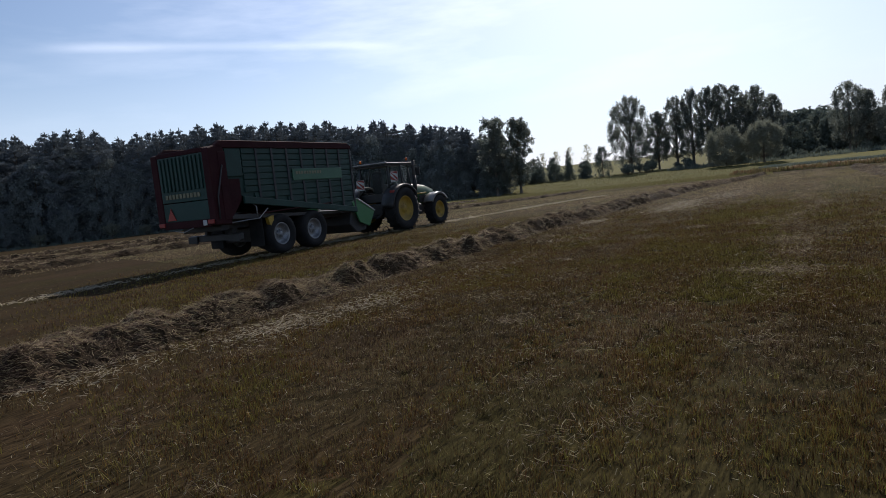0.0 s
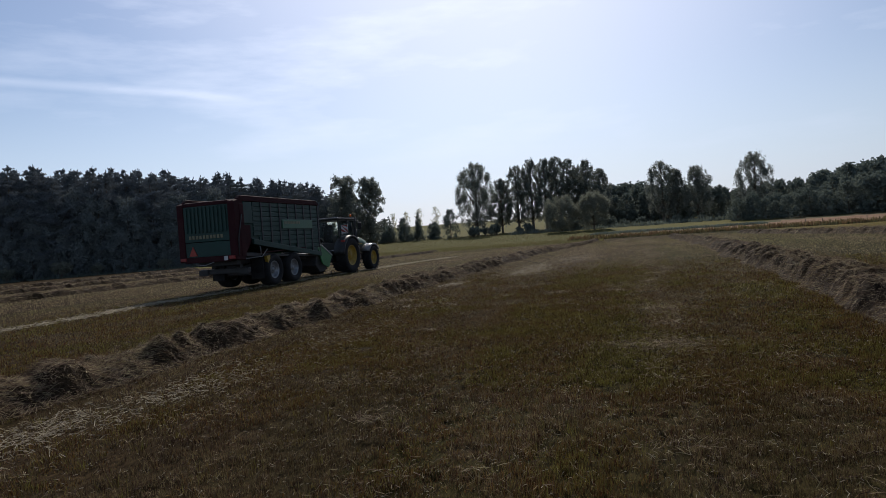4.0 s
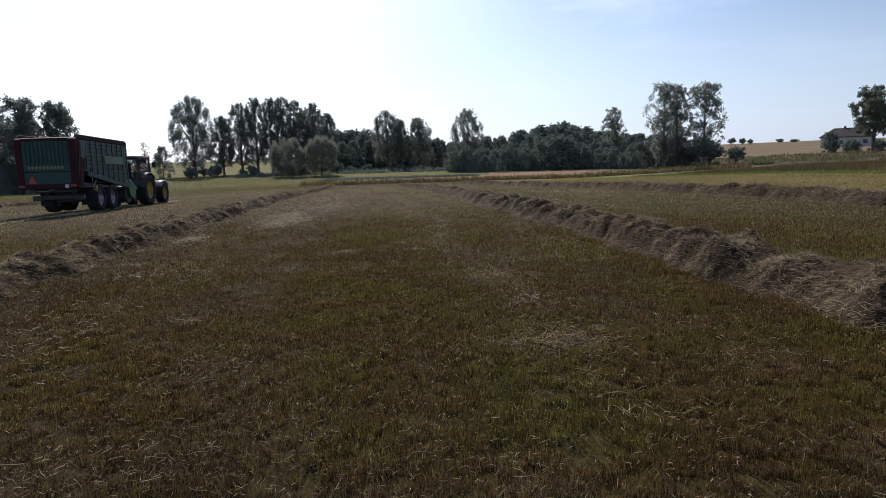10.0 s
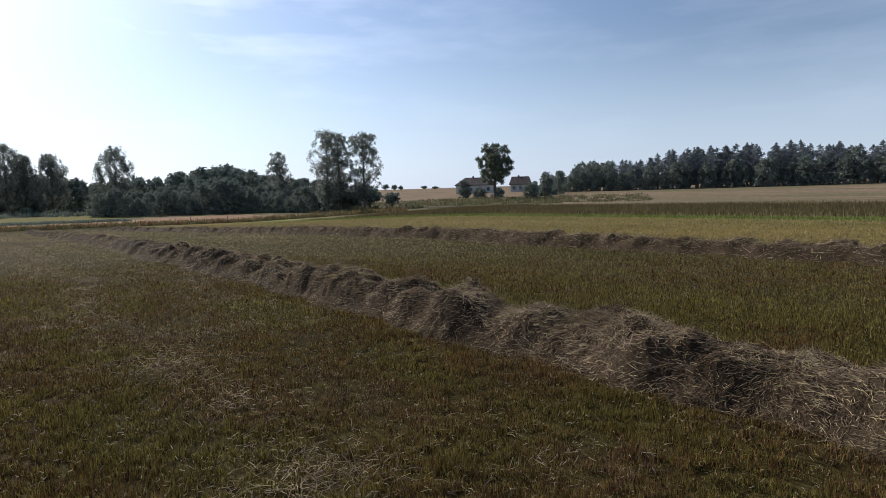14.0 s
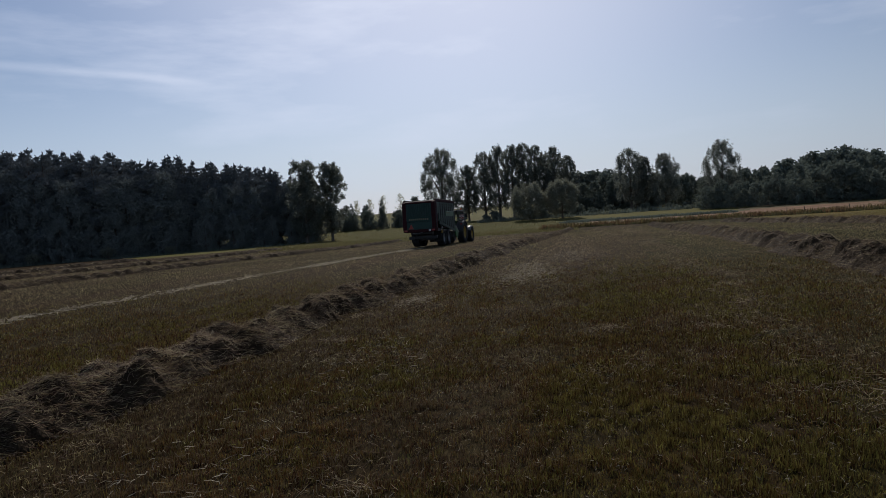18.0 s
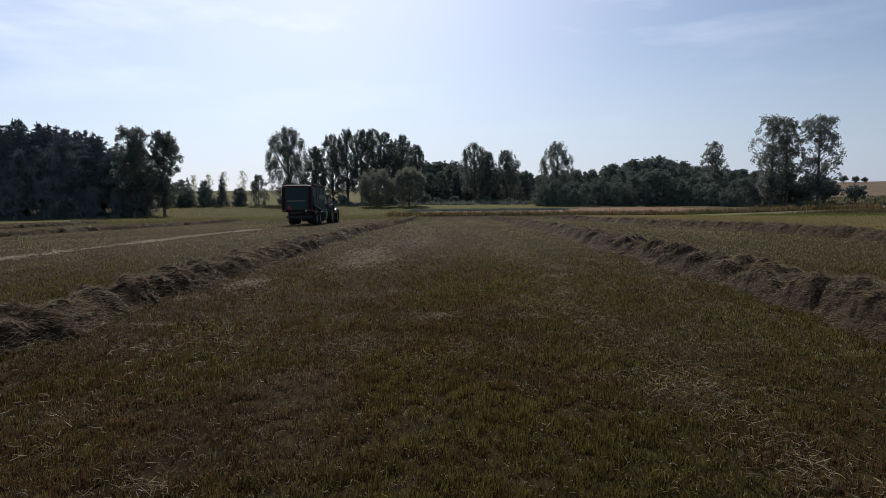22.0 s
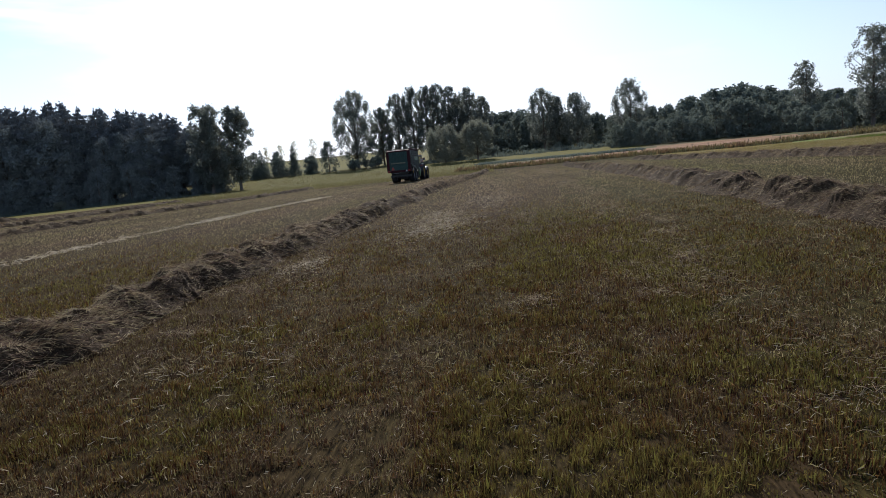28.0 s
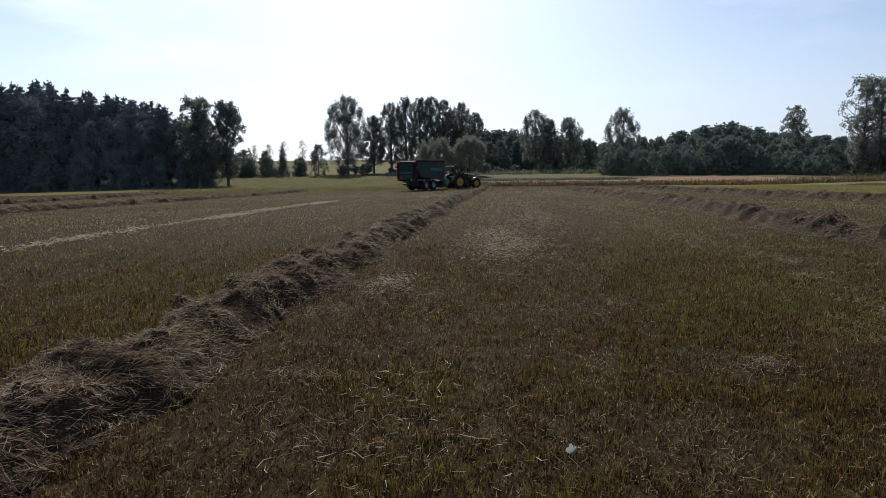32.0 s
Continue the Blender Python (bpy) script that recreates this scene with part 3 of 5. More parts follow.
def crown_lobes(r, kind, H, W):
    """Lobes and limb ends for a tree of height H and crown width W."""
    out, R = [], W / 2
    if kind == "poplar":
        R *= 1.12
        n = 190
        for i in range(n):
            f = 0.2 + 0.8 * (i / n) ** 0.9
            g = min(0.99, max(0.03, (f - 0.1) / 0.9))
            prof = (g / 0.45) ** 0.38 * ((1 - g) / 0.55) ** 0.42
            t, q = r.uniform(0, 2 * math.pi), R * prof * math.sqrt(r.uniform(0.02, 1.0))
            rx = R * r.uniform(0.09, 0.16) * (0.6 + 0.45 * prof) + 0.1
            rz = rx * r.uniform(1.1, 2.2)
            out.append((q * math.cos(t), q * math.sin(t), H * f - rz * 0.9, rx, rz))
    elif kind == "open":
        n = 170
        for i in range(n):
            f = r.uniform(0.16, 0.98)
            prof = (math.sin(math.pi * min(1, (f - 0.1) / 0.95))) ** 0.5
            t, q = r.uniform(0, 2 * math.pi), R * prof * r.uniform(0.1, 1.0)
            rx = R * r.uniform(0.10, 0.22)
            out.append((q * math.cos(t), q * math.sin(t), H * f - rx * 1.1, rx, rx * r.uniform(0.9, 1.5)))
    elif kind == "round":
        n = 130
        for i in range(n):
            d = Vector((r.normal(), r.normal(), r.normal())).normalized() * r.uniform(0.3, 0.9)
            rx = R * r.uniform(0.09, 0.19)
            out.append((d.x * R, d.y * R, H * 0.57 + d.z * H * 0.41, rx, rx * 0.9))
    elif kind == "willow":
        n = 150
        for i in range(n):
            d = Vector((r.normal(), r.normal(), r.normal() * 0.9 + 0.25)).normalized() * r.uniform(0.6, 0.9)
            rx = R * r.uniform(0.12, 0.2)
            out.append((d.x * R, d.y * R, H * 0.48 + d.z * H * 0.5, rx, rx * 1.3))
    elif kind == "pine":
        whorls = 22
        for i in range(whorls):
            f = 0.10 + 0.86 * i / (whorls - 1)
            q = R * min(1.0, 2.7 * (1.0 - f) + 0.05) * r.uniform(0.7, 1.15)
            for k in range(5):
                t = r.uniform(0, 2 * math.pi)
                for u, w in ((0.32, 0.24), (0.62, 0.19), (0.92, 0.13)):
                    out.append((q * u * math.cos(t), q * u * math.sin(t), H * f + 0.2 * q * u + r.normal(0, 0.1), q * w + 0.08, 0.08 + q * 0.07))
        for k in range(6):
            out.append((r.normal(0, 0.05), r.normal(0, 0.05), H * (0.92 + 0.016 * k), 0.24 - 0.035 * k, 0.2))
    elif kind == "spruce":
        for i in range(13):
            f = 0.08 + 0.9 * i / 13
            q = R * (1.02 - f)
            for k in range(4):
                t = r.uniform(0, 2 * math.pi)
                out.append((q * 0.6 * math.cos(t), q * 0.6 * math.sin(t), H * f, q * 0.48 + 0.1, 0.35 + q * 0.2))
        out.append((0, 0, H * 0.97, 0.15, H * 0.05))
    else:  # broad woodland tree, leafy to the ground
        n = 80
        for i in range(n):
            f = r.uniform(0.05, 0.98)
            prof = math.sin(math.pi * min(1, 0.22 + 0.78 * f)) ** 0.5
            t, q = r.uniform(0, 2 * math.pi), R * prof * r.uniform(0.3, 0.85)
            rx = R * r.uniform(0.14, 0.25)
            out.append((q * math.cos(t), q * math.sin(t), H * f - rx * 0.6, rx, rx * r.uniform(0.9, 1.4)))
    return out


def tree_meshes(kind, H, W, leaves, size, seed, leaf_mat, bark=None, trunk=0.0):
    r = np.random.default_rng(int(seed * 10))
    lobes = crown_lobes(r, kind, H, W)
    verts, faces = [], []
    rad = trunk or max(0.12, H * 0.017)
    lean = r.normal(0, H * 0.012, 2)
    axis = [(lean[0] * f * f, lean[1] * f * f, H * f) for f in (-0.02, 0.04, 0.15, 0.35, 0.6, 0.92)]
    tube(verts, faces, axis, [rad * 1.5, rad * 1.1, rad, rad * 0.8, rad * 0.5, rad * 0.1], 8)
    for x, y, z, a, b in lobes[:: 11 if kind == "pine" else 5 if kind == "spruce" else 3]:
        z0 = max(H * 0.12, z - math.hypot(x, y) * (1.6 if kind == "poplar" else 0.8) - b * 0.4)
        mid = (x * 0.45, y * 0.45, z0 + (z - z0) * 0.35)
        tube(verts, faces, [(0, 0, z0), mid, (x, y, z)], [rad * 0.32, rad * 0.2, rad * 0.05], 4)
    wood = mesh_of("trunk", verts, faces, bark or M_BARK, True)
    crown = fast_mesh("crown", leaf_quads(r, lobes, leaves, size, 0.5 if kind == "willow" else 0.0, 0.45 if kind == "pine" else 0.7, 0.3 if kind == "pine" else 0.55), 4, leaf_mat)
    return wood, crown


def plant(name, meshes, x, y, label, category="tree", group="", turn=0.0, size=1.0, sink=0.05):
    ob = new(name)
    x, y, f = (float(v) for v in stretch_out(x, y))
    ob.matrix_basis = pose(x, y, terrain(x, y) - sink, 0, 0, turn) @ Matrix.Diagonal((size * f, size * f, size * f, 1))
    tagged(ob, label, category, group)
    part("trunk", meshes[0], None, ob)
    part("crown", meshes[1], None, ob)
    return ob


# the row of tall poplars by the stream: x, y, height, crown width
POPLARS = [(-42.5, 163.7, 19.3, 9.6), (-37.3, 170.1, 14.8, 5.2), (-32.9, 171.0, 18.0, 6.2), (-29.2, 171.6, 19.4, 6.0), (-25.9, 174.2, 19.4, 5.6), (-23.1, 175.6, 19.7, 5.8),
           (-20.2, 177.9, 19.0, 5.8), (-15.5, 178.3, 18.3, 6.2), (-12.0, 180.6, 15.7, 5.8), (-18.1, 183.1, 16.4, 6.0)]
for i, (x, y, h, w) in enumerate(POPLARS):
    plant("poplar_tree", tree_meshes("poplar", h, w, 15000 if i else 26000, 0.15, 40 + i, M_POPLAR), x, y, "tall dark green poplar in a row beside the stream", "tree", "poplars by the stream", turn=i * 77)
# poplars standing out of the wood
for i, (x, y, h, w) in enumerate([(3.8, 173.7, 15.8, 7.0), (7.1, 176.6, 13.6, 4.6), (12.0, 173.2, 13.7, 6.6), (25.0, 171.6, 15.6, 7.6)]):
    plant("poplar_tree", tree_meshes("poplar", h, w, 14000, 0.15, 60 + i, M_POPLAR), x, y, "dark poplar rising above the edge of the wood", "tree", "poplars before the wood")
for i, (x, y, h, w) in enumerate([(55.3, 147.4, 13.6, 5.4), (52.2, 116.2, 15.9, 6.4), (55.4, 117.6, 15.4, 5.2), (58.0, 112.6, 15.2, 6.4)]):
    plant("alder_tree", tree_meshes("open", h, w * 1.15, 7500, 0.16, 70 + i, M_POPLAR), x, y, "tall airy tree with bare lower trunk at the field edge", "tree", "airy trees at the field edge")
plant("oak_tree", tree_meshes("round", 13.8, 9.6, 26000, 0.14, 81, M_OAK, trunk=0.35), 96.2, 118.6, "lone broad oak beside the farm houses")
plant("willow_tree", tree_meshes("willow", 8.6, 9.2, 20000, 0.13, 82, M_WILLOW), -18.8, 147.9, "rounded greyish green willow by the stream", group="willows by the stream")
plant("willow_tree", tree_meshes("willow", 9.0, 8.0, 18000, 0.13, 83, M_WILLOW), -11.7, 148.5, "rounded greyish green willow by the stream", group="willows by the stream")
for i, (x, y, h, w) in enumerate([(-52.7, 107.4, 14.9, 5.7), (-49.6, 111.1, 14.5, 5.9)]):
    plant("alder_tree", tree_meshes("open", h, w * 1.2, 15000, 0.16, 90 + i, M_POPLAR), x, y, "tall uneven alder at the corner of the wood", "tree", "alders at the corner of the wood")
for i, (x, y, h, w, k) in enumerate([(-60.6, 147.0, 6.6, 4.2, "spruce"), (-59.3, 153.0, 6.0, 3.4, "wood"), (-54.0, 149.6, 7.2, 3.2, "spruce"), (-46.5, 152.2, 7.4, 4.6, "wood"), (-64.0, 146.0, 5.0, 5.0, "wood"), (-50.5, 152.0, 3.6, 3.0, "wood"), (-62.4, 149.0, 5.6, 3.6, "spruce"), (-57.2, 148.5, 4.6, 4.0, "wood"), (-52.2, 156.0, 4.4, 3.4, "wood"), (-67.0, 148.0, 6.2, 4.6, "wood")]):
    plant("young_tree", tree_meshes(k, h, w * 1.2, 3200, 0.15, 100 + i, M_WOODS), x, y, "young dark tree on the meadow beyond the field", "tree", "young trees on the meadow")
for i, (x, y, h, w) in enumerate([(-69.2, 181.3, 8.2, 3.0), (-64.5, 180.0, 8.8, 3.0), (-58.7, 178.5, 9.0, 3.2), (-74.0, 183.0, 8.0, 2.6)]):
    plant("birch_tree", tree_meshes("open", h, w, 1100, 0.12, 110 + i, M_BIRCHLEAF, M_BIRCH), x, y, "slender pale birch on the far meadow", "tree", "birches on the far meadow")


# ---------------------------------------------------------------- woods
def polar(az, d):
    return d * math.sin(radians(az)), 6 + d * math.cos(radians(az))


def wood_belt(label, group, spots, meshes, seed, name="forest_tree"):
    r = random.Random(seed)
    for x, y, s in spots:
        k = r.randrange(len(meshes))
        plant(name, meshes[k], x, y, label, "tree", group, turn=r.uniform(0, 360), size=s)


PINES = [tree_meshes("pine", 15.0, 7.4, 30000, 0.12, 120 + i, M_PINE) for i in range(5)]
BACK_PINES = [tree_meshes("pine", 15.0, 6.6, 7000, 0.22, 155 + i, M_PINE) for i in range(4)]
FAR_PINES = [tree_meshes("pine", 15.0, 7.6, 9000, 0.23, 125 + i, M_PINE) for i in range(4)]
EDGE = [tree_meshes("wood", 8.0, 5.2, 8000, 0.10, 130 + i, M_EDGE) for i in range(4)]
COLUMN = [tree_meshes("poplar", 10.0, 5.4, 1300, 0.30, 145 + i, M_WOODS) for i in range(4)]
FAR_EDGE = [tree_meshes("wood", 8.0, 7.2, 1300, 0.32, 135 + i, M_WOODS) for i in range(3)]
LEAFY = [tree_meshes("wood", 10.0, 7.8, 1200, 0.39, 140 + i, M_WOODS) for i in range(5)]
# how high the woods stand against the sky: azimuth and elevation in degrees
SKYLINE = ([-76, -65.5, -63.4, -58.7, -52.6, -49.7, -45.3, -40.6, -38.9, -35.4, -32.7, -29.9, -28.3], [7.0, 6.86, 7.48, 6.70, 7.15, 7.14, 7.24, 6.51, 6.66, 5.87, 5.75, 5.12, 4.36])
MIDLINE = ([-5, -1.8, 4, 7, 11.8, 13.6, 15.7, 17.5, 19, 20.3, 27], [3.2, 3.1, 2.2, 1.9, 2.2, 2.5, 2.9, 3.05, 2.7, 2.2, 1.5])
RISELINE = ([45, 47.2, 48.5, 53, 56, 60, 65, 70, 96], [1.2, 1.7, 2.7, 2.6, 3.3, 3.6, 3.5, 3.1, 3.0])


def stand(az, d, line):
    """The height of a tree at this place that reaches the line of the wood."""
    x, y = polar(az, d)
    return d * math.tan(radians(float(np.interp(az, *line)))) + 1.6 - land(x, y)


r = random.Random(5)


left, behind, outer = [], [], []
for row in range(3):
    for k in range(60):
        az = -76 + 49 * (k + r.uniform(-0.45, 0.45)) / 59
        d = 121 + row * 6 + r.uniform(-3, 3)
        (behind if row else left).append((*polar(az, d), (stand(az, d, SKYLINE) + 0.3) / 15.0 * r.uniform(0.9, 1.03)))
    for k in range(8):
        outer.append((*polar(-99 + 3 * k, 121 + row * 8), r.uniform(0.85, 1.0)))
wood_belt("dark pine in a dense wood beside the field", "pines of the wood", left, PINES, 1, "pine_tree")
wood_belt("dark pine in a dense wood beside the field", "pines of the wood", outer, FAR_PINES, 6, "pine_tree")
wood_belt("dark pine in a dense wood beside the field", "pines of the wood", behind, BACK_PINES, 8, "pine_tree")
front = []
for k in range(36):
    az = -76 + 49 * (k + r.uniform(-0.4, 0.4)) / 35
    front.append((*polar(az, 115.5 + r.uniform(-1.5, 2)), r.uniform(0.55, 1.05) * (1 - 0.25 * ss(-46, -28, az))))
for k in range(26):
    az = -76 + 49 * (k + r.uniform(-0.4, 0.4)) / 25
    front.append((*polar(az, 118.5 + r.uniform(-1.5, 2)), r.uniform(1.0, 1.4) * (1 - 0.3 * ss(-46, -28, az))))
for k in range(44):
    az = -76 + 49 * (k + r.uniform(-0.45, 0.45)) / 43
    d = 118 + r.uniform(-1, 3)
    front.append((*polar(az, d), stand(az, d, SKYLINE) * r.uniform(0.62, 0.86) / 8.0))
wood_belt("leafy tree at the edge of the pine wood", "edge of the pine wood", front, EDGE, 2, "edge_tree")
middle = []
for row in range(4):
    for k in range(30):
        az = -5 + 32 * (k + r.uniform(-0.4, 0.4)) / 29
        d = 178 + row * 8 + r.uniform(-2, 2)
        middle.append((*polar(az, d), min(stand(az, d, MIDLINE) / 9.2, 0.85 + 0.28 * row) * r.uniform(0.9, 1.04)))
wood_belt("green broadleaf tree in the wood behind the stream", "wood behind the stream", middle, LEAFY, 3)
near = []
for row in range(2):
    for k in range(26):
        az = 7 + 20 * (k + r.uniform(-0.4, 0.4)) / 25
        d = 139 + 6 * row - 14 * ss(17, 24, az) + r.uniform(-1, 1.5)
        near.append((*polar(az, d), stand(az, d, MIDLINE) * r.uniform(0.5, 0.85) / 8.0))
wood_belt("dark leafy tree behind the stubble strip", "edge of the wood behind the stream", near, FAR_EDGE, 9, "edge_tree")
right, broad = [], []
for row in range(3):
    for k in range(44):
        az = 46.5 + 49 * (k + r.uniform(-0.4, 0.4)) / 43
        d = 205 + row * 7 + r.uniform(-2, 2)
        h = (stand(az, d, RISELINE) + 1.1) * r.uniform(0.9, 1.04)
        (broad if r.random() < 0.15 or az < 51 else right).append((*polar(az, d), h))
wood_belt("dark pine of the wood on the rise", "pines on the rise", [(x, y, h / 15.0) for x, y, h in right], FAR_PINES, 4, "pine_tree")
wood_belt("green broadleaf tree of the wood on the rise", "broadleaf trees on the rise", [(x, y, h / 10.0) for x, y, h in broad], COLUMN, 7)
rim = []
for k in range(46):
    az = 45 + 50 * (k + r.uniform(-0.4, 0.4)) / 45
    rim.append((*polar(az, 201 + r.uniform(-1, 2)), r.uniform(0.75, 1.05) * (0.8 + 0.2 * ss(46, 58, az))))
wood_belt("leafy tree at the edge of the wood on the rise", "edge of the wood on the rise", rim, FAR_EDGE, 5, "edge_tree")


# ---------------------------------------------------------------- machines
DUST = (0.055, 0.047, 0.032)
M_GREEN = surface("green_paint", (0.015, 0.044, 0.036), (0.020, 0.056, 0.046), 0.5, 1.2, 30, 0.05, spec=0.25, dust=DUST)
M_LIME = surface("bright_green_paint", (0.03, 0.15, 0.045), (0.036, 0.17, 0.06), 0.35, 1.2, 30, 0.05, spec=0.5, dust=DUST)
M_PLATE = surface("mid_green_plate", (0.02, 0.095, 0.045), (0.026, 0.11, 0.055), 0.4, 1.2, 30, 0.05, spec=0.5)
M_RED = surface("dark_red_paint", (0.034, 0.010, 0.012), (0.046, 0.013, 0.015), 0.75, 1.5, 30, 0.06, spec=0.1, dust=DUST)
M_STEEL = surface("dark_steel", (0.042, 0.042, 0.046), (0.062, 0.058, 0.054), 0.6, 3, 40, 0.15, metal=0.2, dust=DUST)
M_RUBBER = surface("black_rubber", (0.014, 0.014, 0.015), (0.024, 0.023, 0.022), 0.85, 3, 40, 0.3, spec=0.25, dust=(0.032, 0.029, 0.025))
M_SILVER = surface("silver_rim_paint", (0.30, 0.31, 0.32), (0.22, 0.225, 0.23), 0.4, 4, 40, 0.1, metal=0.5, dust=DUST)
M_YELLOW = surface("yellow_rim_paint", (0.40, 0.25, 0.03), (0.33, 0.21, 0.03), 0.5, 4, 40, 0.08, dust=DUST)
M_TGREEN = surface("tractor_green_paint", (0.012, 0.055, 0.016), (0.016, 0.07, 0.02), 0.45, 2, 40, 0.04, spec=0.3, dust=DUST)
M_BLACK = surface("black_plastic", (0.016, 0.016, 0.017), (0.026, 0.026, 0.027), 0.5, 3, 50, 0.1, dust=(0.045, 0.04, 0.032))
# sun glare on the front fenders is painted in as this pale grey
M_GREY = surface("glare_and_trim_grey", (0.20, 0.20, 0.19), (0.14, 0.14, 0.135), 0.3, 4, 40, 0.08, spec=0.6, dust=(0.25, 0.23, 0.19))
M_WHITE = surface("white_plate", (0.55, 0.55, 0.53), (0.45, 0.45, 0.43), 0.5, 6, 60, 0.05)
M_SIGNRED = surface("reflective_red", (0.30, 0.03, 0.02), (0.25, 0.025, 0.02), 0.4, 6, 60, 0.05)
M_ORANGE = surface("orange_lens", (0.75, 0.20, 0.02), (0.65, 0.16, 0.02), 0.25, 6, 60, 0.02, leaf=0.3)
M_TRIANGLE = surface("orange_red_reflector", (0.36, 0.05, 0.03), (0.30, 0.04, 0.025), 0.5, 6, 60, 0.02)
M_LETTER = surface("cream_lettering", (0.20, 0.185, 0.11), (0.17, 0.155, 0.09), 0.6, 6, 60, 0.02)
M_GLASS = bpy.data.materials.new("tinted_glass")
M_GLASS.use_nodes = True
M_GLASS.node_tree.nodes["Principled BSDF"].inputs["Base Color"].default_value = (0.55, 0.62, 0.6, 1)
M_GLASS.node_tree.nodes["Principled BSDF"].inputs["Transmission Weight"].default_value = 1.0
M_GLASS.node_tree.nodes["Principled BSDF"].inputs["Roughness"].default_value = 0.03
M_GLASS.node_tree.nodes["Principled BSDF"].inputs["IOR"].default_value = 1.15


def box(bm, x0, x1, y0, y1, z0, z1, m=None):
    g = bmesh.ops.create_cube(bm, size=1)
    t = Matrix.Translation(((x0 + x1) / 2, (y0 + y1) / 2, (z0 + z1) / 2)) @ Matrix.Diagonal((x1 - x0, y1 - y0, z1 - z0, 1))
    bmesh.ops.transform(bm, matrix=(m @ t if m else t), verts=g["verts"])


def soft_box(x0, x1, y0, y1, z0, z1, r=0.02, m=None):
    bm = bmesh.new()
    box(bm, x0, x1, y0, y1, z0, z1, m)
    bmesh.ops.bevel(bm, geom=bm.edges[:], offset=r, segments=2, affect="EDGES", profile=0.5)
    return bm


def prism(bm, poly, x0, x1):
    """A (y, z) polygon pushed from x0 to x1."""
    a = [bm.verts.new((x0, y, z)) for y, z in poly]
    b = [bm.verts.new((x1, y, z)) for y, z in poly]
    n = len(poly)
    bm.faces.new(a[::-1] if x1 > x0 else a)
    bm.faces.new(b if x1 > x0 else b[::-1])
    for i in range(n):
        bm.faces.new((a[i], a[(i + 1) % n], b[(i + 1) % n], b[i]))
    bmesh.ops.recalc_face_normals(bm, faces=bm.faces[:])


def soft_prism(poly, x0, x1, r=0.015):
    bm = bmesh.new()
    prism(bm, poly, x0, x1)
    bmesh.ops.bevel(bm, geom=bm.edges[:], offset=r, segments=1, affect="EDGES")
    return bm


def lathe(bm, profile, seg=36, smooth=True):
    """Turns (x, r) pairs round the x axis."""
    rings = []
    for x, r in profile:
        rings.append([bm.verts.new((x, r * math.cos(2 * math.pi * s / seg), r * math.sin(2 * math.pi * s / seg))) for s in range(seg)])
    for a, b in zip(rings, rings[1:]):
        for s in range(seg):
            f = bm.faces.new((a[s], b[s], b[(s + 1) % seg], a[(s + 1) % seg]))
            f.smooth = smooth
    bmesh.ops.recalc_face_normals(bm, faces=bm.faces[:])


def rod(bm, pts, r, sides=8):
    v, f = [], []
    tube(v, f, pts, [r] * len(pts), sides)
    made = [bm.verts.new(p) for p in v]
    for q in f:
        bm.faces.new([made[i] for i in q]).smooth = True
    bm.faces.new(made[:sides][::-1])
    bm.faces.new(made[-sides:])


def tyre_mesh(R, w, rim, lugs=0):
    bm = bmesh.new()
    h = w / 2
    lathe(bm, [(-h * 0.7, rim), (-h * 0.98, rim + (R - rim) * 0.3), (-h, R - (R - rim) * 0.35), (-h * 0.86, R - 0.045), (-h * 0.5, R - 0.02), (0, R - 0.012), (h * 0.5, R - 0.02), (h * 0.86, R - 0.045), (h, R - (R - rim) * 0.35), (h * 0.98, rim + (R - rim) * 0.3), (h * 0.7, rim)], 44)
    for i in range(lugs):
        for side in (-1, 1):
            a = 2 * math.pi * (i + 0.25 * side) / lugs
            m = Matrix.Rotation(a, 4, "X") @ Matrix.Translation((side * h * 0.5, 0, R - 0.015)) @ Matrix.Rotation(side * radians(38), 4, "Z")
            box(bm, -h * 0.55, h * 0.55, -0.03, 0.03, -0.03, 0.03, m)
    me = bpy.data.meshes.new("wheel")
    bm.to_mesh(me)
    bm.free()
    me.materials.append(M_RUBBER)
    return me


def rim_mesh(rim, w, material, holes=8):
    """A dished disc with a flange, a raised hub and bolts."""
    bm = bmesh.new()
    h = w / 2
    for s in (-1, 1):
        lathe(bm, [(s * h * 0.72, rim + 0.015), (s * h * 0.76, rim - 0.01), (s * h * 0.6, rim - 0.035), (s * h * 0.35, rim * 0.86), (s * h * 0.22, rim * 0.6), (s * h * 0.30, rim * 0.42), (s * h * 0.32, rim * 0.3), (s * h * 0.5, rim * 0.26), (s * h * 0.52, rim * 0.05), (s * h * 0.52, 0.001)], 32)
    for i in range(holes):
        a = 2 * math.pi * i / holes
        for s in (-1, 1):
            m = Matrix.Rotation(a, 4, "X") @ Matrix.Translation((s * h * 0.33, 0, rim * 0.36))
            box(bm, -0.03, 0.03, -0.018, 0.018, -0.018, 0.018, m)
    me = bpy.data.meshes.new("rim")
    bm.to_mesh(me)
    bm.free()
    me.materials.append(material)
    return me


ROLLING = []  # wheel, place on its thing, radius, thing


def wheel(thing, tyre, rim, x, y, R, label):
    ob = part("wheel", tyre, None, thing, label)
    ob.matrix_basis = pose(x, y, R)
    part("rim", rim, None, ob)
    ROLLING.append((ob, x, y, R, thing))


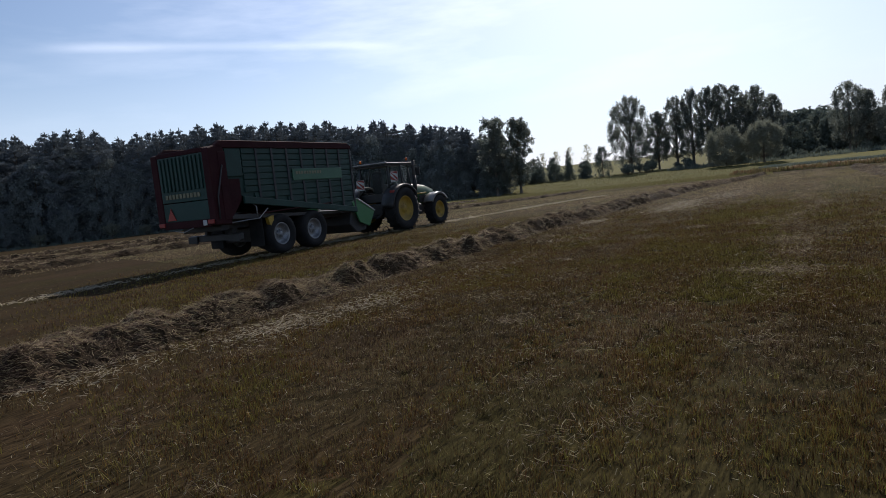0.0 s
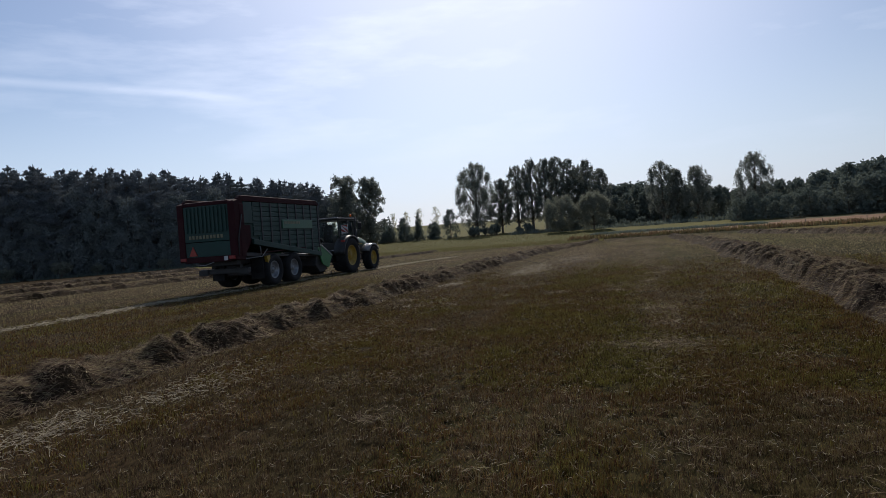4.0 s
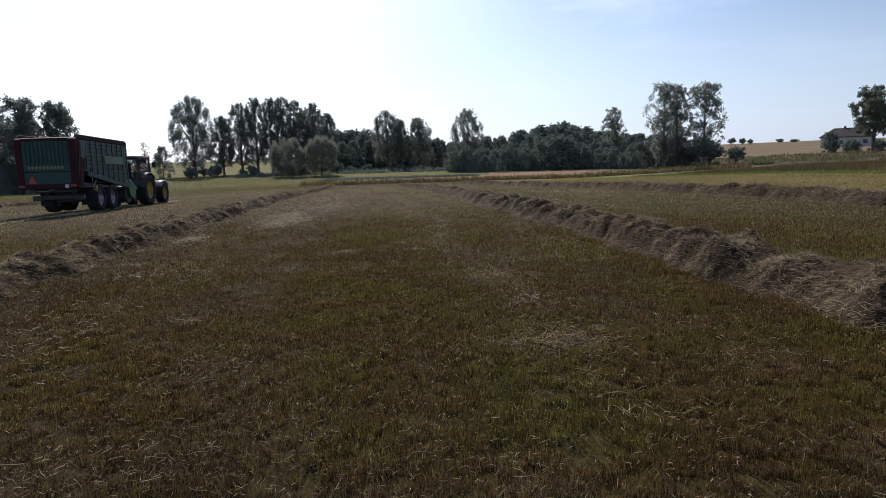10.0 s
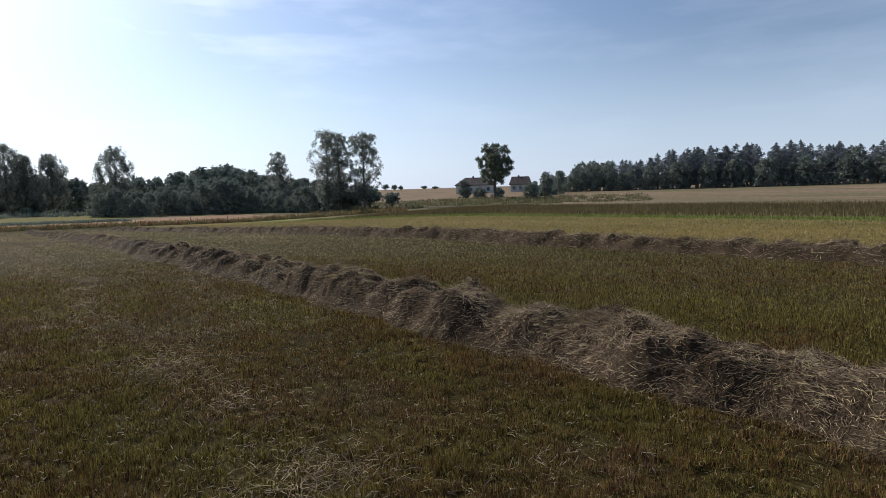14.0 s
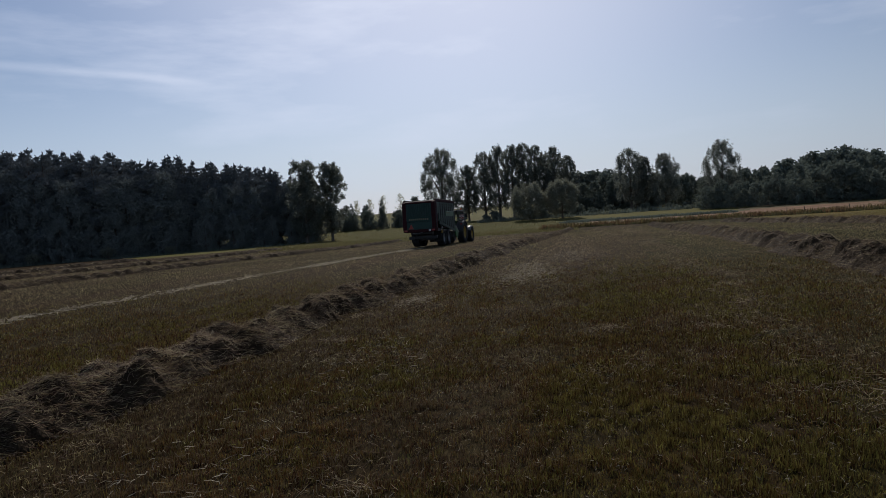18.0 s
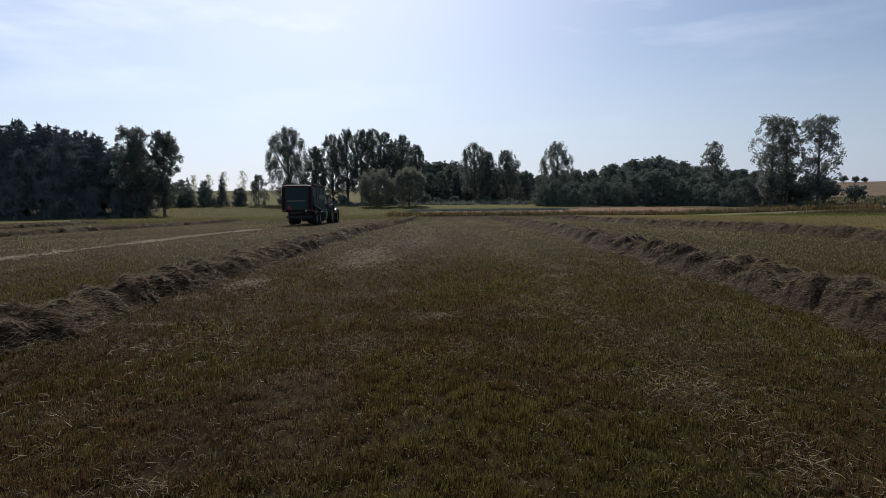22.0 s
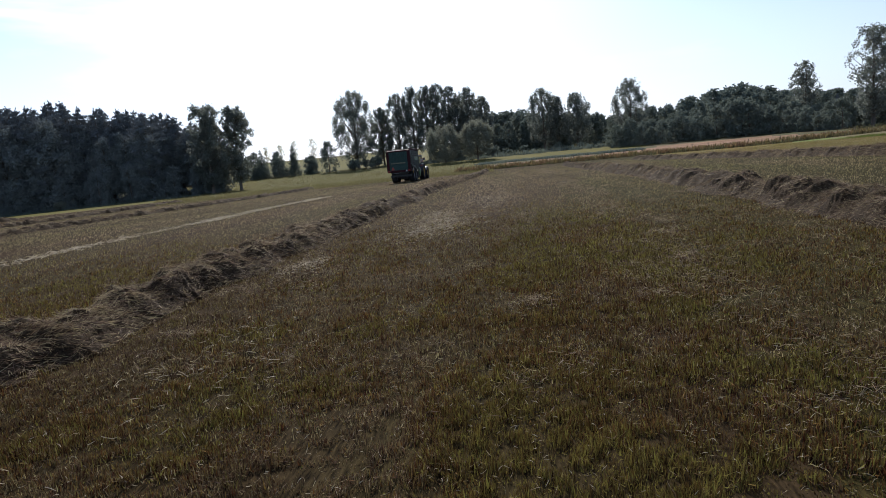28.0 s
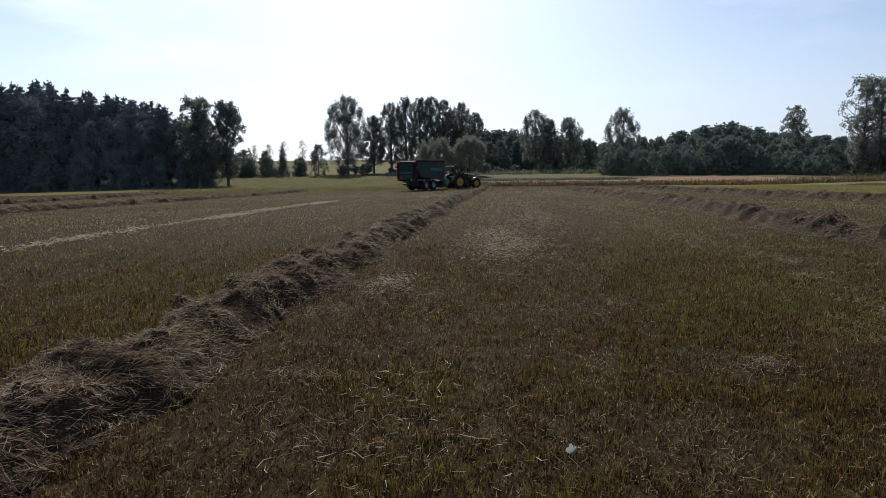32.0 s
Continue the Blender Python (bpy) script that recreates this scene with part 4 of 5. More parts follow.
def build_wagon():
    w = tagged(new("forage_wagon"), "green forage wagon with dark red frame and slatted sides", "trailer")
    low = lambda y: 1.95 - 0.135 * (y - 0.4)  # lower edge of the side walls
    for s in (-1, 1):
        wall = part("side_wall", soft_prism([(0.3, 3.42), (6.35, 3.42), (6.35, low(6.35)), (0.95, low(0.95)), (0.3, 2.55)], s * 1.14, s * 1.18, 0.006), M_GREEN, w, "green sheet side wall")
        for k in range(11):
            z = 1.28 + 0.195 * k
            y0 = 0.98 if z > 1.95 else max(0.98, 0.5 + (1.98 - z) / 0.135)
            if y0 < 6.0:
                part("slat", soft_box(min(s * 1.185, s * 1.225), max(s * 1.185, s * 1.225), y0, 6.3, z, z + 0.165, 0.014), M_GREEN, wall)
        for k in range(8):
            y = 1.52 + 0.685 * k
            if k in (3, 4, 5):
                for z0, z1 in ((low(y), 2.32), (2.74, 3.42)):
                    part("post", soft_box(min(s * 1.2, s * 1.255), max(s * 1.2, s * 1.255), y, y + 0.085, z0, z1, 0.01), M_STEEL, wall)
            else:
                part("post", soft_box(min(s * 1.2, s * 1.255), max(s * 1.2, s * 1.255), y, y + 0.085, low(y), 3.42, 0.01), M_STEEL, wall)
        plate = part("name_plate", soft_box(min(s * 1.225, s * 1.262), max(s * 1.225, s * 1.262), 3.1, 5.72, 2.34, 2.72, 0.012), M_PLATE, wall, "plain green name plate")
        for k in range(10):
            bm = bmesh.new()
            y = 3.25 + 0.135 * k
            box(bm, min(s * 1.263, s * 1.268), max(s * 1.263, s * 1.268), y, y + 0.09, 2.54, 2.64)
            part("letter_bar", bm, M_LETTER, plate)
        part("sill_beam", soft_prism([(0.85, low(0.85) + 0.06), (6.4, low(6.4) + 0.08), (6.4, low(6.4) - 0.12), (0.85, low(0.85) - 0.16)], s * 1.19, s * 1.29, 0.015), M_GREEN, w, "sloping green sill beam")
        part("top_rail", soft_prism([(0.0, 3.5), (0.15, 3.62), (6.2, 3.62), (6.42, 3.5), (6.42, 3.4), (0.0, 3.4)], s * 1.12, s * 1.27, 0.015), M_RED, w, "dark red top rail")
        part("corner_panel", soft_box(min(s * 1.19, s * 1.25), max(s * 1.19, s * 1.25), 0.32, 0.92, 2.55, 3.38, 0.02), M_GREEN, w)
        part("rear_post", soft_prism([(-0.3, 1.2), (0.28, 1.15), (0.28, 3.46), (0.1, 3.5), (-0.3, 3.4)], s * 0.98, s * 1.27, 0.025), M_RED, w, "deep dark red rear frame side")
        part("frame_step", soft_box(min(s * 1.2, s * 1.285), max(s * 1.2, s * 1.285), 0.02, 0.3, 1.3, 3.3, 0.015), M_RED, w)
        bm = bmesh.new()
        rod(bm, [(s * 1.29, -0.18, 1.35), (s * 1.3, -0.16, 2.0), (s * 1.3, 0.12, 2.9)], 0.022)
        part("gate_ram", bm, M_STEEL, w)
        part("rear_bracket", soft_prism([(0.28, 2.5), (0.84, 2.5), (0.84, 1.85), (0.5, 1.45), (0.28, 1.3)], s * 1.02, s * 1.19, 0.02), M_RED, w)
        part("mudguard", soft_prism([(1.5, 1.36), (4.9, 1.46), (4.9, 1.5), (1.5, 1.40)], s * 0.72, s * 1.28, 0.006), M_RED, w, "thin red mudguard")
        bm = bmesh.new()
        rod(bm, [(s * 1.2, 0.95, 1.72), (s * 1.26, 1.15, 1.72), (s * 1.28, 1.28, 1.6), (s * 1.28, 1.28, 1.32)], 0.018)
        rod(bm, [(s * 1.24, 0.25, 1.2), (s * 1.28, 1.35, 1.24), (s * 1.28, 1.75, 1.52)], 0.018)
        part("hand_rail", bm, M_SILVER, w, "bent galvanised hand rail")
        part("chute_plate", soft_prism([(6.15, 1.42), (6.5, 1.5), (7.55, 0.98), (7.15, 0.42), (6.55, 0.62)], s * 1.18, s * 1.24, 0.012), M_LIME, w, "bright green chute side plate")
        part("chute_edge", soft_prism([(6.5, 1.5), (7.55, 0.98), (7.56, 1.02), (6.5, 1.55)], s * 1.14, s * 1.28, 0.006), M_WHITE, w, "pale chute edge")
        part("tail_light", soft_box(min(s * 0.95, s * 1.2), max(s * 0.95, s * 1.2), -0.35, -0.3, 1.24, 1.36, 0.012), M_SIGNRED, w, "red tail light")
        part("spring_box", soft_box(min(s * 0.35, s * 0.6), max(s * 0.35, s * 0.6), 1.7, 4.7, 0.62, 1.05, 0.03), M_STEEL, w)
        part("frame_beam", soft_prism([(0.3, 1.3), (6.2, 1.12), (6.2, 0.92), (0.3, 1.02)], s * 0.45, s * 0.62, 0.02), M_STEEL, w)
        bm = bmesh.new()
        prism(bm, [(1.75, 1.22), (2.0, 1.28), (1.98, 1.08), (1.88, 0.9), (1.8, 1.02)], s * 1.1, s * 1.24)
        part("wheel_chock", bm, M_YELLOW, w, "yellow plastic wheel chock")
    part("floor", soft_prism([(0.2, 1.45), (6.4, 1.1), (6.4, 1.02), (0.2, 1.3)], -1.14, 1.14, 0.01), M_STEEL, w)
    part("front_wall", soft_box(-1.14, 1.14, 6.3, 6.36, 1.3, 3.42, 0.012), M_GREEN, w)
    part("front_rail", soft_box(-1.12, 1.12, 6.28, 6.42, 3.4, 3.55, 0.015), M_RED, w)
    part("rear_rail", soft_prism([(-0.3, 3.3), (0.2, 3.36), (0.2, 3.5), (-0.3, 3.44)], -1.0, 1.0, 0.02), M_RED, w, "dark red rear rail")
    for k in range(3):
        y = 1.4 + 1.9 * k
        bm = bmesh.new()
        rod(bm, [(-1.15, y, 3.58), (1.15, y, 3.58)], 0.02)
        part("roof_bow", bm, M_STEEL, w)
    # tailgate
    gate = part("tailgate", soft_box(-0.98, 0.98, -0.28, -0.2, 1.95, 3.34, 0.015), M_GREEN, w, "green ribbed tailgate")
    for k in range(11):
        x = -0.9 + 0.172 * k
        part("rib", soft_box(x, x + 0.085, -0.33, -0.28, 2.28, 3.26, 0.014), M_GREEN, gate)
    for k in range(10):
        bm = bmesh.new()
        x = -0.78 + 0.155 * k
        box(bm, x, x + 0.1, -0.306, -0.282, 2.06, 2.19)
        part("letter_bar", bm, M_LETTER, gate)
    part("lower_gate", soft_box(-0.98, 0.98, -0.27, -0.18, 1.38, 1.93, 0.015), M_GREEN, w)
    part("gate_frame", soft_box(-1.0, 1.0, -0.31, -0.2, 1.16, 1.38, 0.02), M_RED, w)
    bm = bmesh.new()
    a, b = (-0.82, 1.42), (-0.46, 1.42)
    tri = [bm.verts.new((x, -0.305, z)) for x, z in (a, b, (-0.64, 1.78))] + [bm.verts.new((x, -0.28, z)) for x, z in (a, b, (-0.64, 1.78))]
    bm.faces.new(tri[:3])
    bm.faces.new(tri[3:][::-1])
    for i in range(3):
        bm.faces.new((tri[i], tri[3 + i], tri[3 + (i + 1) % 3], tri[(i + 1) % 3]))
    bmesh.ops.recalc_face_normals(bm, faces=bm.faces[:])
    part("triangle_reflector", bm, M_TRIANGLE, w, "orange red triangle reflector")
    part("speed_disc", soft_box(0.72, 0.88, -0.33, -0.31, 1.2, 1.36, 0.01), M_WHITE, w, "small white plate")
    bm = bmesh.new()
    rod(bm, [(-0.55, -0.3, 1.1), (-0.1, -0.36, 1.05), (0.25, -0.3, 1.16)], 0.014)
    part("gate_lever", bm, M_SILVER, w)
    part("bumper", soft_box(-1.1, 1.1, 0.62, 0.8, 0.66, 0.86, 0.02), M_BLACK, w)
    for s in (-1, 1):
        part("bumper_arm", soft_prism([(0.75, 0.8), (0.9, 0.8), (1.1, 1.1), (0.9, 1.15)], s * 0.5, s * 0.62, 0.01), M_STEEL, w)
    # crossbeam and flaps added to fill the dark of chassis, tyres and shadow
    part("rear_crossbeam", soft_box(-0.85, 0.85, 0.2, 0.5, 0.98, 1.18, 0.03), M_BLACK, w)
    for s in (-1, 1):
        part("mud_flap", soft_box(min(s * 0.62, s * 1.2), max(s * 0.62, s * 1.2), 1.5, 1.53, 0.35, 1.3, 0.008), M_RUBBER, w, "black flap added to fill the shadowed underside")
        part("light_board", soft_box(min(s * 0.7, s * 1.12), max(s * 0.7, s * 1.12), 0.56, 0.62, 0.62, 0.84, 0.012), M_BLACK, w)
    part("axle_carrier", soft_box(-0.62, 0.62, 1.6, 4.6, 0.5, 0.95, 0.04), M_STEEL, w)
    # running gear
    tyre, rim = tyre_mesh(0.66, 0.56, 0.35), rim_mesh(0.35, 0.56, M_SILVER)
    for y in (2.35, 3.95):
        bm = bmesh.new()
        rod(bm, [(-0.8, y, 0.66), (0.8, y, 0.66)], 0.075)
        part("axle", bm, M_STEEL, w)
        for s in (-1, 1):
            wheel(w, tyre, rim, s * 0.98, y, 0.66, "dusty black tyre on a silver rim")
    part("pickup_housing", soft_prism([(6.3, 1.1), (6.9, 1.2), (7.3, 0.75), (7.1, 0.3), (6.5, 0.25), (6.1, 0.6)], -1.08, 1.08, 0.03), M_STEEL, w)
    part("drawbar", soft_prism([(6.2, 1.05), (7.0, 1.0), (8.0, 0.75), (8.0, 0.6), (6.2, 0.75)], -0.14, 0.14, 0.02), M_RED, w)
    # hay on top of the load
    r = np.random.default_rng(33)
    verts, faces = [], []
    for i in range(31):
        for k in range(13):
            x, y = -1.1 + 2.2 * k / 12, 0.5 + 5.6 * i / 30
            verts.append((x, y, 3.3 + 0.26 * noise.noise((x * 1.3, y * 0.9, 4)) + 0.22 * math.exp(-((y - 3.6) / 0.9) ** 2) + 0.07 * noise.noise((x * 6, y * 6, 1))))
    for i in range(30):
        for k in range(12):
            q = i * 13 + k
            faces.append((q, q + 1, q + 14, q + 13))
    load = part("hay_load", mesh_of("hay_load", verts, faces, M_SHADED_HAY), None, w, "loose dry hay filling the wagon")
    p = np.array(verts)[r.integers(0, len(verts), 1500)]
    tagged(part("loose_hay", fast_mesh("loose_hay", strands(r, p, 0.35, 0.006, 0.5), 4, M_STRAND), None, load), kind="stuff")
    return w


def fender(R, w, a0, a1, x, y, z, lip=0.05):
    """A curved mudguard over a wheel: an arc from a0 to a1 degrees (0 ahead, 90 up)."""
    bm = bmesh.new()
    n, rows = 14, []
    for i in range(n + 1):
        a = radians(a0 + (a1 - a0) * i / n)
        ring = []
        for rr, xx in ((R, -w / 2), (R + 0.035, -w / 2), (R + 0.05, 0), (R + 0.035, w / 2), (R, w / 2), (R - lip, w / 2), (R - lip, w / 2 - 0.02), (R + 0.005, w / 2 - 0.03), (R + 0.01, 0)):
            ring.append(bm.verts.new((x + xx, y + rr * math.cos(a), z + rr * math.sin(a))))
        rows.append(ring)
    for p, q in zip(rows, rows[1:]):
        for k in range(len(p)):
            bm.faces.new((p[k], p[(k + 1) % len(p)], q[(k + 1) % len(p)], q[k])).smooth = True
    bm.faces.new(rows[0])
    bm.faces.new(rows[-1][::-1])
    bmesh.ops.recalc_face_normals(bm, faces=bm.faces[:])
    return bm


def warning_board(parent, x, y, z, turn=0):
    ob = part("warning_board", soft_box(-0.2, 0.2, -0.012, 0.012, -0.22, 0.22, 0.006), M_WHITE, parent, "red and white striped warning board")
    ob.matrix_basis = pose(x, y, z, 0, 0, turn)
    for k in range(3):
        c = -0.3 + 0.3 * k
        bm = bmesh.new()
        pts = []
        for u, v in ((-0.2, c + 0.2), (0.2, c - 0.2), (0.2, c - 0.05), (-0.2, c + 0.35)):
            pts.append((u, max(-0.21, min(0.21, v))))
        for yy in (-0.016, 0.016):
            f = [bm.verts.new((u, yy, v)) for u, v in pts]
            bm.faces.new(f if yy < 0 else f[::-1])
        part("stripe", bm, M_SIGNRED, ob)


def build_tractor():
    t = tagged(new("tractor"), "dark green tractor with black cab and yellow wheel rims", "tractor")
    # bonnet, swept from section to section
    bm = bmesh.new()
    rows = []
    for y, hw, top, bot in ((1.25, 0.5, 1.98, 1.05), (2.0, 0.48, 1.95, 1.0), (2.9, 0.44, 1.86, 0.98), (3.45, 0.40, 1.70, 0.98), (3.62, 0.34, 1.52, 1.02)):
        ring = [(-hw, bot), (-hw, top - 0.28), (-hw * 0.86, top - 0.07), (-hw * 0.45, top), (hw * 0.45, top), (hw * 0.86, top - 0.07), (hw, top - 0.28), (hw, bot)]
        rows.append([bm.verts.new((x, y, z)) for x, z in ring])
    for p, q in zip(rows, rows[1:]):
        for k in range(8):
            bm.faces.new((p[k], p[(k + 1) % 8], q[(k + 1) % 8], q[k])).smooth = True
    bm.faces.new(rows[0])
    bm.faces.new(rows[-1][::-1])
    bmesh.ops.recalc_face_normals(bm, faces=bm.faces[:])
    hood = part("bonnet", bm, M_TGREEN, t, "glossy dark green bonnet")
    for s in (-1, 1):
        part("stripe", soft_box(min(s * 0.455, s * 0.50), max(s * 0.455, s * 0.50), 1.5, 2.7, 1.46, 1.52, 0.008), M_YELLOW, hood)
        part("side_grille", soft_box(min(s * 0.44, s * 0.495), max(s * 0.44, s * 0.495), 2.1, 3.2, 1.08, 1.4, 0.01), M_BLACK, hood)
        part("headlight", soft_box(min(s * 0.14, s * 0.33), max(s * 0.14, s * 0.33), 3.52, 3.66, 1.36, 1.5, 0.02), M_WHITE, hood)
    part("grille", soft_box(-0.3, 0.3, 3.54, 3.65, 1.04, 1.33, 0.02), M_BLACK, hood)
    part("chassis", soft_prism([(-0.6, 1.2), (1.2, 1.2), (3.4, 1.02), (3.6, 0.85), (3.3, 0.6), (0.8, 0.55), (-0.5, 0.6)], -0.34, 0.34, 0.04), M_STEEL, t)
    part("front_weight", soft_box(-0.42, 0.42, 3.55, 3.95, 0.6, 0.98, 0.05), M_STEEL, t)
    for s in (-1, 1):
        part("fuel_tank", soft_box(min(s * 0.36, s * 0.85), max(s * 0.36, s * 0.85), 0.95, 1.75, 0.55, 1.05, 0.06), M_BLACK, t)
        for k in range(3):
            part("step", soft_box(min(s * 0.8, s * 1.08), max(s * 0.8, s * 1.08), 1.0, 1.35, 0.42 + 0.26 * k, 0.45 + 0.26 * k, 0.008), M_STEEL, t)
    # cab
    part("cab_floor", soft_prism([(-0.55, 1.25), (1.3, 1.25), (1.3, 1.5), (0.9, 1.62), (-0.55, 1.62)], -0.78, 0.78, 0.03), M_BLACK, t)
    corners = {"rear": ((-0.5, 1.6), (-0.42, 2.78), 0.78, 0.72), "mid": ((0.42, 1.6), (0.4, 2.8), 0.86, 0.78), "front": ((1.3, 1.5), (1.12, 2.78), 0.66, 0.66)}
    for s in (-1, 1):
        for (y0, z0), (y1, z1), x0, x1 in corners.values():
            bm = bmesh.new()
            rod(bm, [(s * x0, y0, z0), (s * (x0 + x1) / 2 * 1.01, (y0 + y1) / 2, (z0 + z1) / 2), (s * x1, y1, z1)], 0.042, 6)
            part("pillar", bm, M_BLACK, t)
        for a, b in (("rear", "mid"), ("mid", "front")):
            A, B = corners[a], corners[b]
            bm = bmesh.new()
            f = [bm.verts.new(v) for v in ((s * A[2], A[0][0], A[0][1]), (s * B[2], B[0][0], B[0][1]), (s * B[3], B[1][0], B[1][1]), (s * A[3], A[1][0], A[1][1]))]
            bm.faces.new(f)
            ob = part("pane", bm, M_GLASS, t, "tinted cab window")
            ob.visible_shadow = False
    for key in ("rear", "front"):
        (y0, z0), (y1, z1), x0, x1 = corners[key]
        bm = bmesh.new()
        bm.faces.new([bm.verts.new(v) for v in ((-x0, y0, z0), (x0, y0, z0), (x1, y1, z1), (-x1, y1, z1))])
        ob = part("pane", bm, M_GLASS, t, "tinted cab window")
        ob.visible_shadow = False
    bm = bmesh.new()
    box(bm, -0.86, 0.86, -0.72, 1.35, 2.76, 2.95)
    bmesh.ops.bevel(bm, geom=bm.edges[:], offset=0.07, segments=3, affect="EDGES")
    part("roof", bm, M_BLACK, t, "dark cab roof with a pale edge")
    part("roof_trim", soft_box(-0.88, 0.88, -0.74, -0.64, 2.86, 2.92, 0.02), M_GREY, t)
    for x, y in ((-0.62, -0.5), (0.68, 1.1)):
        bm = bmesh.new()
        lathe(bm, [(0, 0.001), (0, 0.05), (0.10, 0.048), (0.13, 0.03), (0.135, 0.001)], 14)
        bmesh.ops.transform(bm, matrix=Matrix.Translation((x, y, 2.98)) @ Matrix.Rotation(radians(-90), 4, "Y"), verts=bm.verts[:])
        ob = part("beacon", bm, M_ORANGE, t, "orange warning beacon")
        bm = bmesh.new()
        rod(bm, [(x, y, 2.9), (x, y, 2.99)], 0.03)
        part("beacon_foot", bm, M_BLACK, ob)
    part("seat", soft_prism([(-0.2, 1.62), (0.35, 1.62), (0.35, 2.0), (0.0, 2.02), (-0.12, 2.55), (-0.25, 2.55), (-0.25, 1.7)], -0.26, 0.26, 0.04), M_BLACK, t)
    bm = bmesh.new()
    rod(bm, [(0, 1.05, 1.6), (0, 0.82, 2.05)], 0.04)
    lathe(bm, [(-0.02, 0.19), (0.0, 0.21), (0.02, 0.19), (0.0, 0.17), (-0.02, 0.19)], 16)
    part("steering_column", bm, M_BLACK, t)
    # exhaust, mirrors, lights
    bm = bmesh.new()
    rod(bm, [(0.72, 1.5, 1.3), (0.72, 1.5, 2.7), (0.72, 1.56, 2.98)], 0.065, 10)
    part("exhaust_pipe", bm, M_STEEL, t)
    bm = bmesh.new()
    rod(bm, [(0.72, 1.5, 1.6), (0.72, 1.5, 2.3)], 0.1, 10)
    part("exhaust_guard", bm, M_BLACK, t)
    for s in (-1, 1):
        bm = bmesh.new()
        rod(bm, [(s * 0.68, 1.2, 2.72), (s * 1.05, 1.3, 2.74), (s * 1.08, 1.3, 2.62)], 0.018)
        arm = part("mirror_arm", bm, M_BLACK, t)
        part("mirror", soft_box(min(s * 0.98, s * 1.2), max(s * 0.98, s * 1.2), 1.27, 1.33, 2.28, 2.64, 0.02), M_BLACK, arm)
        part("rear_fender", fender(1.0, 0.62, 38, 175, s * 0.98, 0, 0.92), M_BLACK, t, "black rear fender")
        part("front_fender", fender(0.76, 0.5, 35, 150, s * 0.95, 2.75, 0.68), M_GREY, t, "dusty front fender, grey with painted sun glare")
        part("fender_light", soft_box(min(s * 1.0, s * 1.22), max(s * 1.0, s * 1.22), -0.78, -0.7, 1.62, 1.72, 0.015), M_SIGNRED, t)
    warning_board(t, 1.15, -0.55, 2.28, -8)
    warning_board(t, -0.45, -0.85, 2.05, 4)
    bm = bmesh.new()
    rod(bm, [(-0.45, -0.82, 1.9), (-0.45, -0.7, 1.72), (-0.45, -0.42, 1.65)], 0.02)
    part("board_arm", bm, M_BLACK, t)
    for s in (-1, 1):
        bm = bmesh.new()
        rod(bm, [(s * 0.3, -0.5, 0.7), (s * 0.42, -1.1, 0.62)], 0.05)
        part("lift_arm", bm, M_STEEL, t)
    part("hitch", soft_box(-0.1, 0.1, -1.95, -0.4, 0.6, 0.74, 0.03), M_STEEL, t)
    big, big_rim = tyre_mesh(0.92, 0.6, 0.52, 22), rim_mesh(0.52, 0.6, M_YELLOW)
    small, small_rim = tyre_mesh(0.68, 0.5, 0.38, 20), rim_mesh(0.38, 0.5, M_YELLOW)
    bm = bmesh.new()
    rod(bm, [(-0.9, 0, 0.92), (0.9, 0, 0.92)], 0.11)
    part("rear_axle", bm, M_STEEL, t)
    bm = bmesh.new()
    rod(bm, [(-0.9, 2.75, 0.68), (0.9, 2.75, 0.68)], 0.09)
    part("front_axle", bm, M_STEEL, t)
    for s in (-1, 1):
        wheel(t, big, big_rim, s * 0.98, 0, 0.92, "large black tractor tyre on a yellow rim")
        wheel(t, small, small_rim, s * 0.95, 2.75, 0.68, "black front tyre on a yellow rim")
    return t


wagon = build_wagon()
tractor = build_tractor()


# ---------------------------------------------------------------- a white butterfly that flies up at the end
M_WING = surface("white_wing", (0.75, 0.75, 0.70), (0.66, 0.66, 0.60), 0.7, 30, 200, 0, leaf=0.35)
butterfly = tagged(new("butterfly"), "small white butterfly flying low over the grass", "butterfly")
bm = bmesh.new()
rod(bm, [(0, -0.011, 0), (0, -0.004, 0.001), (0, 0.006, 0.001), (0, 0.011, 0.002)], 0.0016, 6)
part("body", bm, M_BLACK, butterfly)
WINGS = []
for s in (-1, 1):
    bm = bmesh.new()
    outline = [(0.001, 0.005), (0.012, 0.016), (0.026, 0.018), (0.030, 0.010), (0.022, 0.002), (0.024, -0.008), (0.018, -0.017), (0.008, -0.014), (0.001, -0.006)]
    up, down = [bm.verts.new((s * x, y, 0.0004)) for x, y in outline], [bm.verts.new((s * x, y, -0.0004)) for x, y in outline]
    bm.faces.new(up)
    bm.faces.new(down[::-1])
    for i in range(len(up)):
        bm.faces.new((up[i], down[i], down[(i + 1) % len(up)], up[(i + 1) % len(up)]))
    bmesh.ops.recalc_face_normals(bm, faces=bm.faces[:])
    WINGS.append((part("wing", bm, M_WING, butterfly, "white rounded wing"), s))


# ---------------------------------------------------------------- litter on the field
def litter(name, label, material, spots, seed, length=0.22, width=0.003, lift=0.25):
    """Loose strands lying on the ground round spots of (x, y, half length along x, along y, count)."""
    r = np.random.default_rng(seed)
    pts = []
    for x, y, a, b, n in spots:
        pts.append(np.stack([r.normal(x, a, n), r.normal(y, b, n)], 1))
    p = np.concatenate(pts)
    z = terrain_of(p[:, 0], p[:, 1]) + 0.02 + 0.03 * r.random(len(p))
    tagged(new(name, fast_mesh(name, strands(r, np.c_[p, z], length, width, lift), 4, material)), label, "straw", kind="stuff")


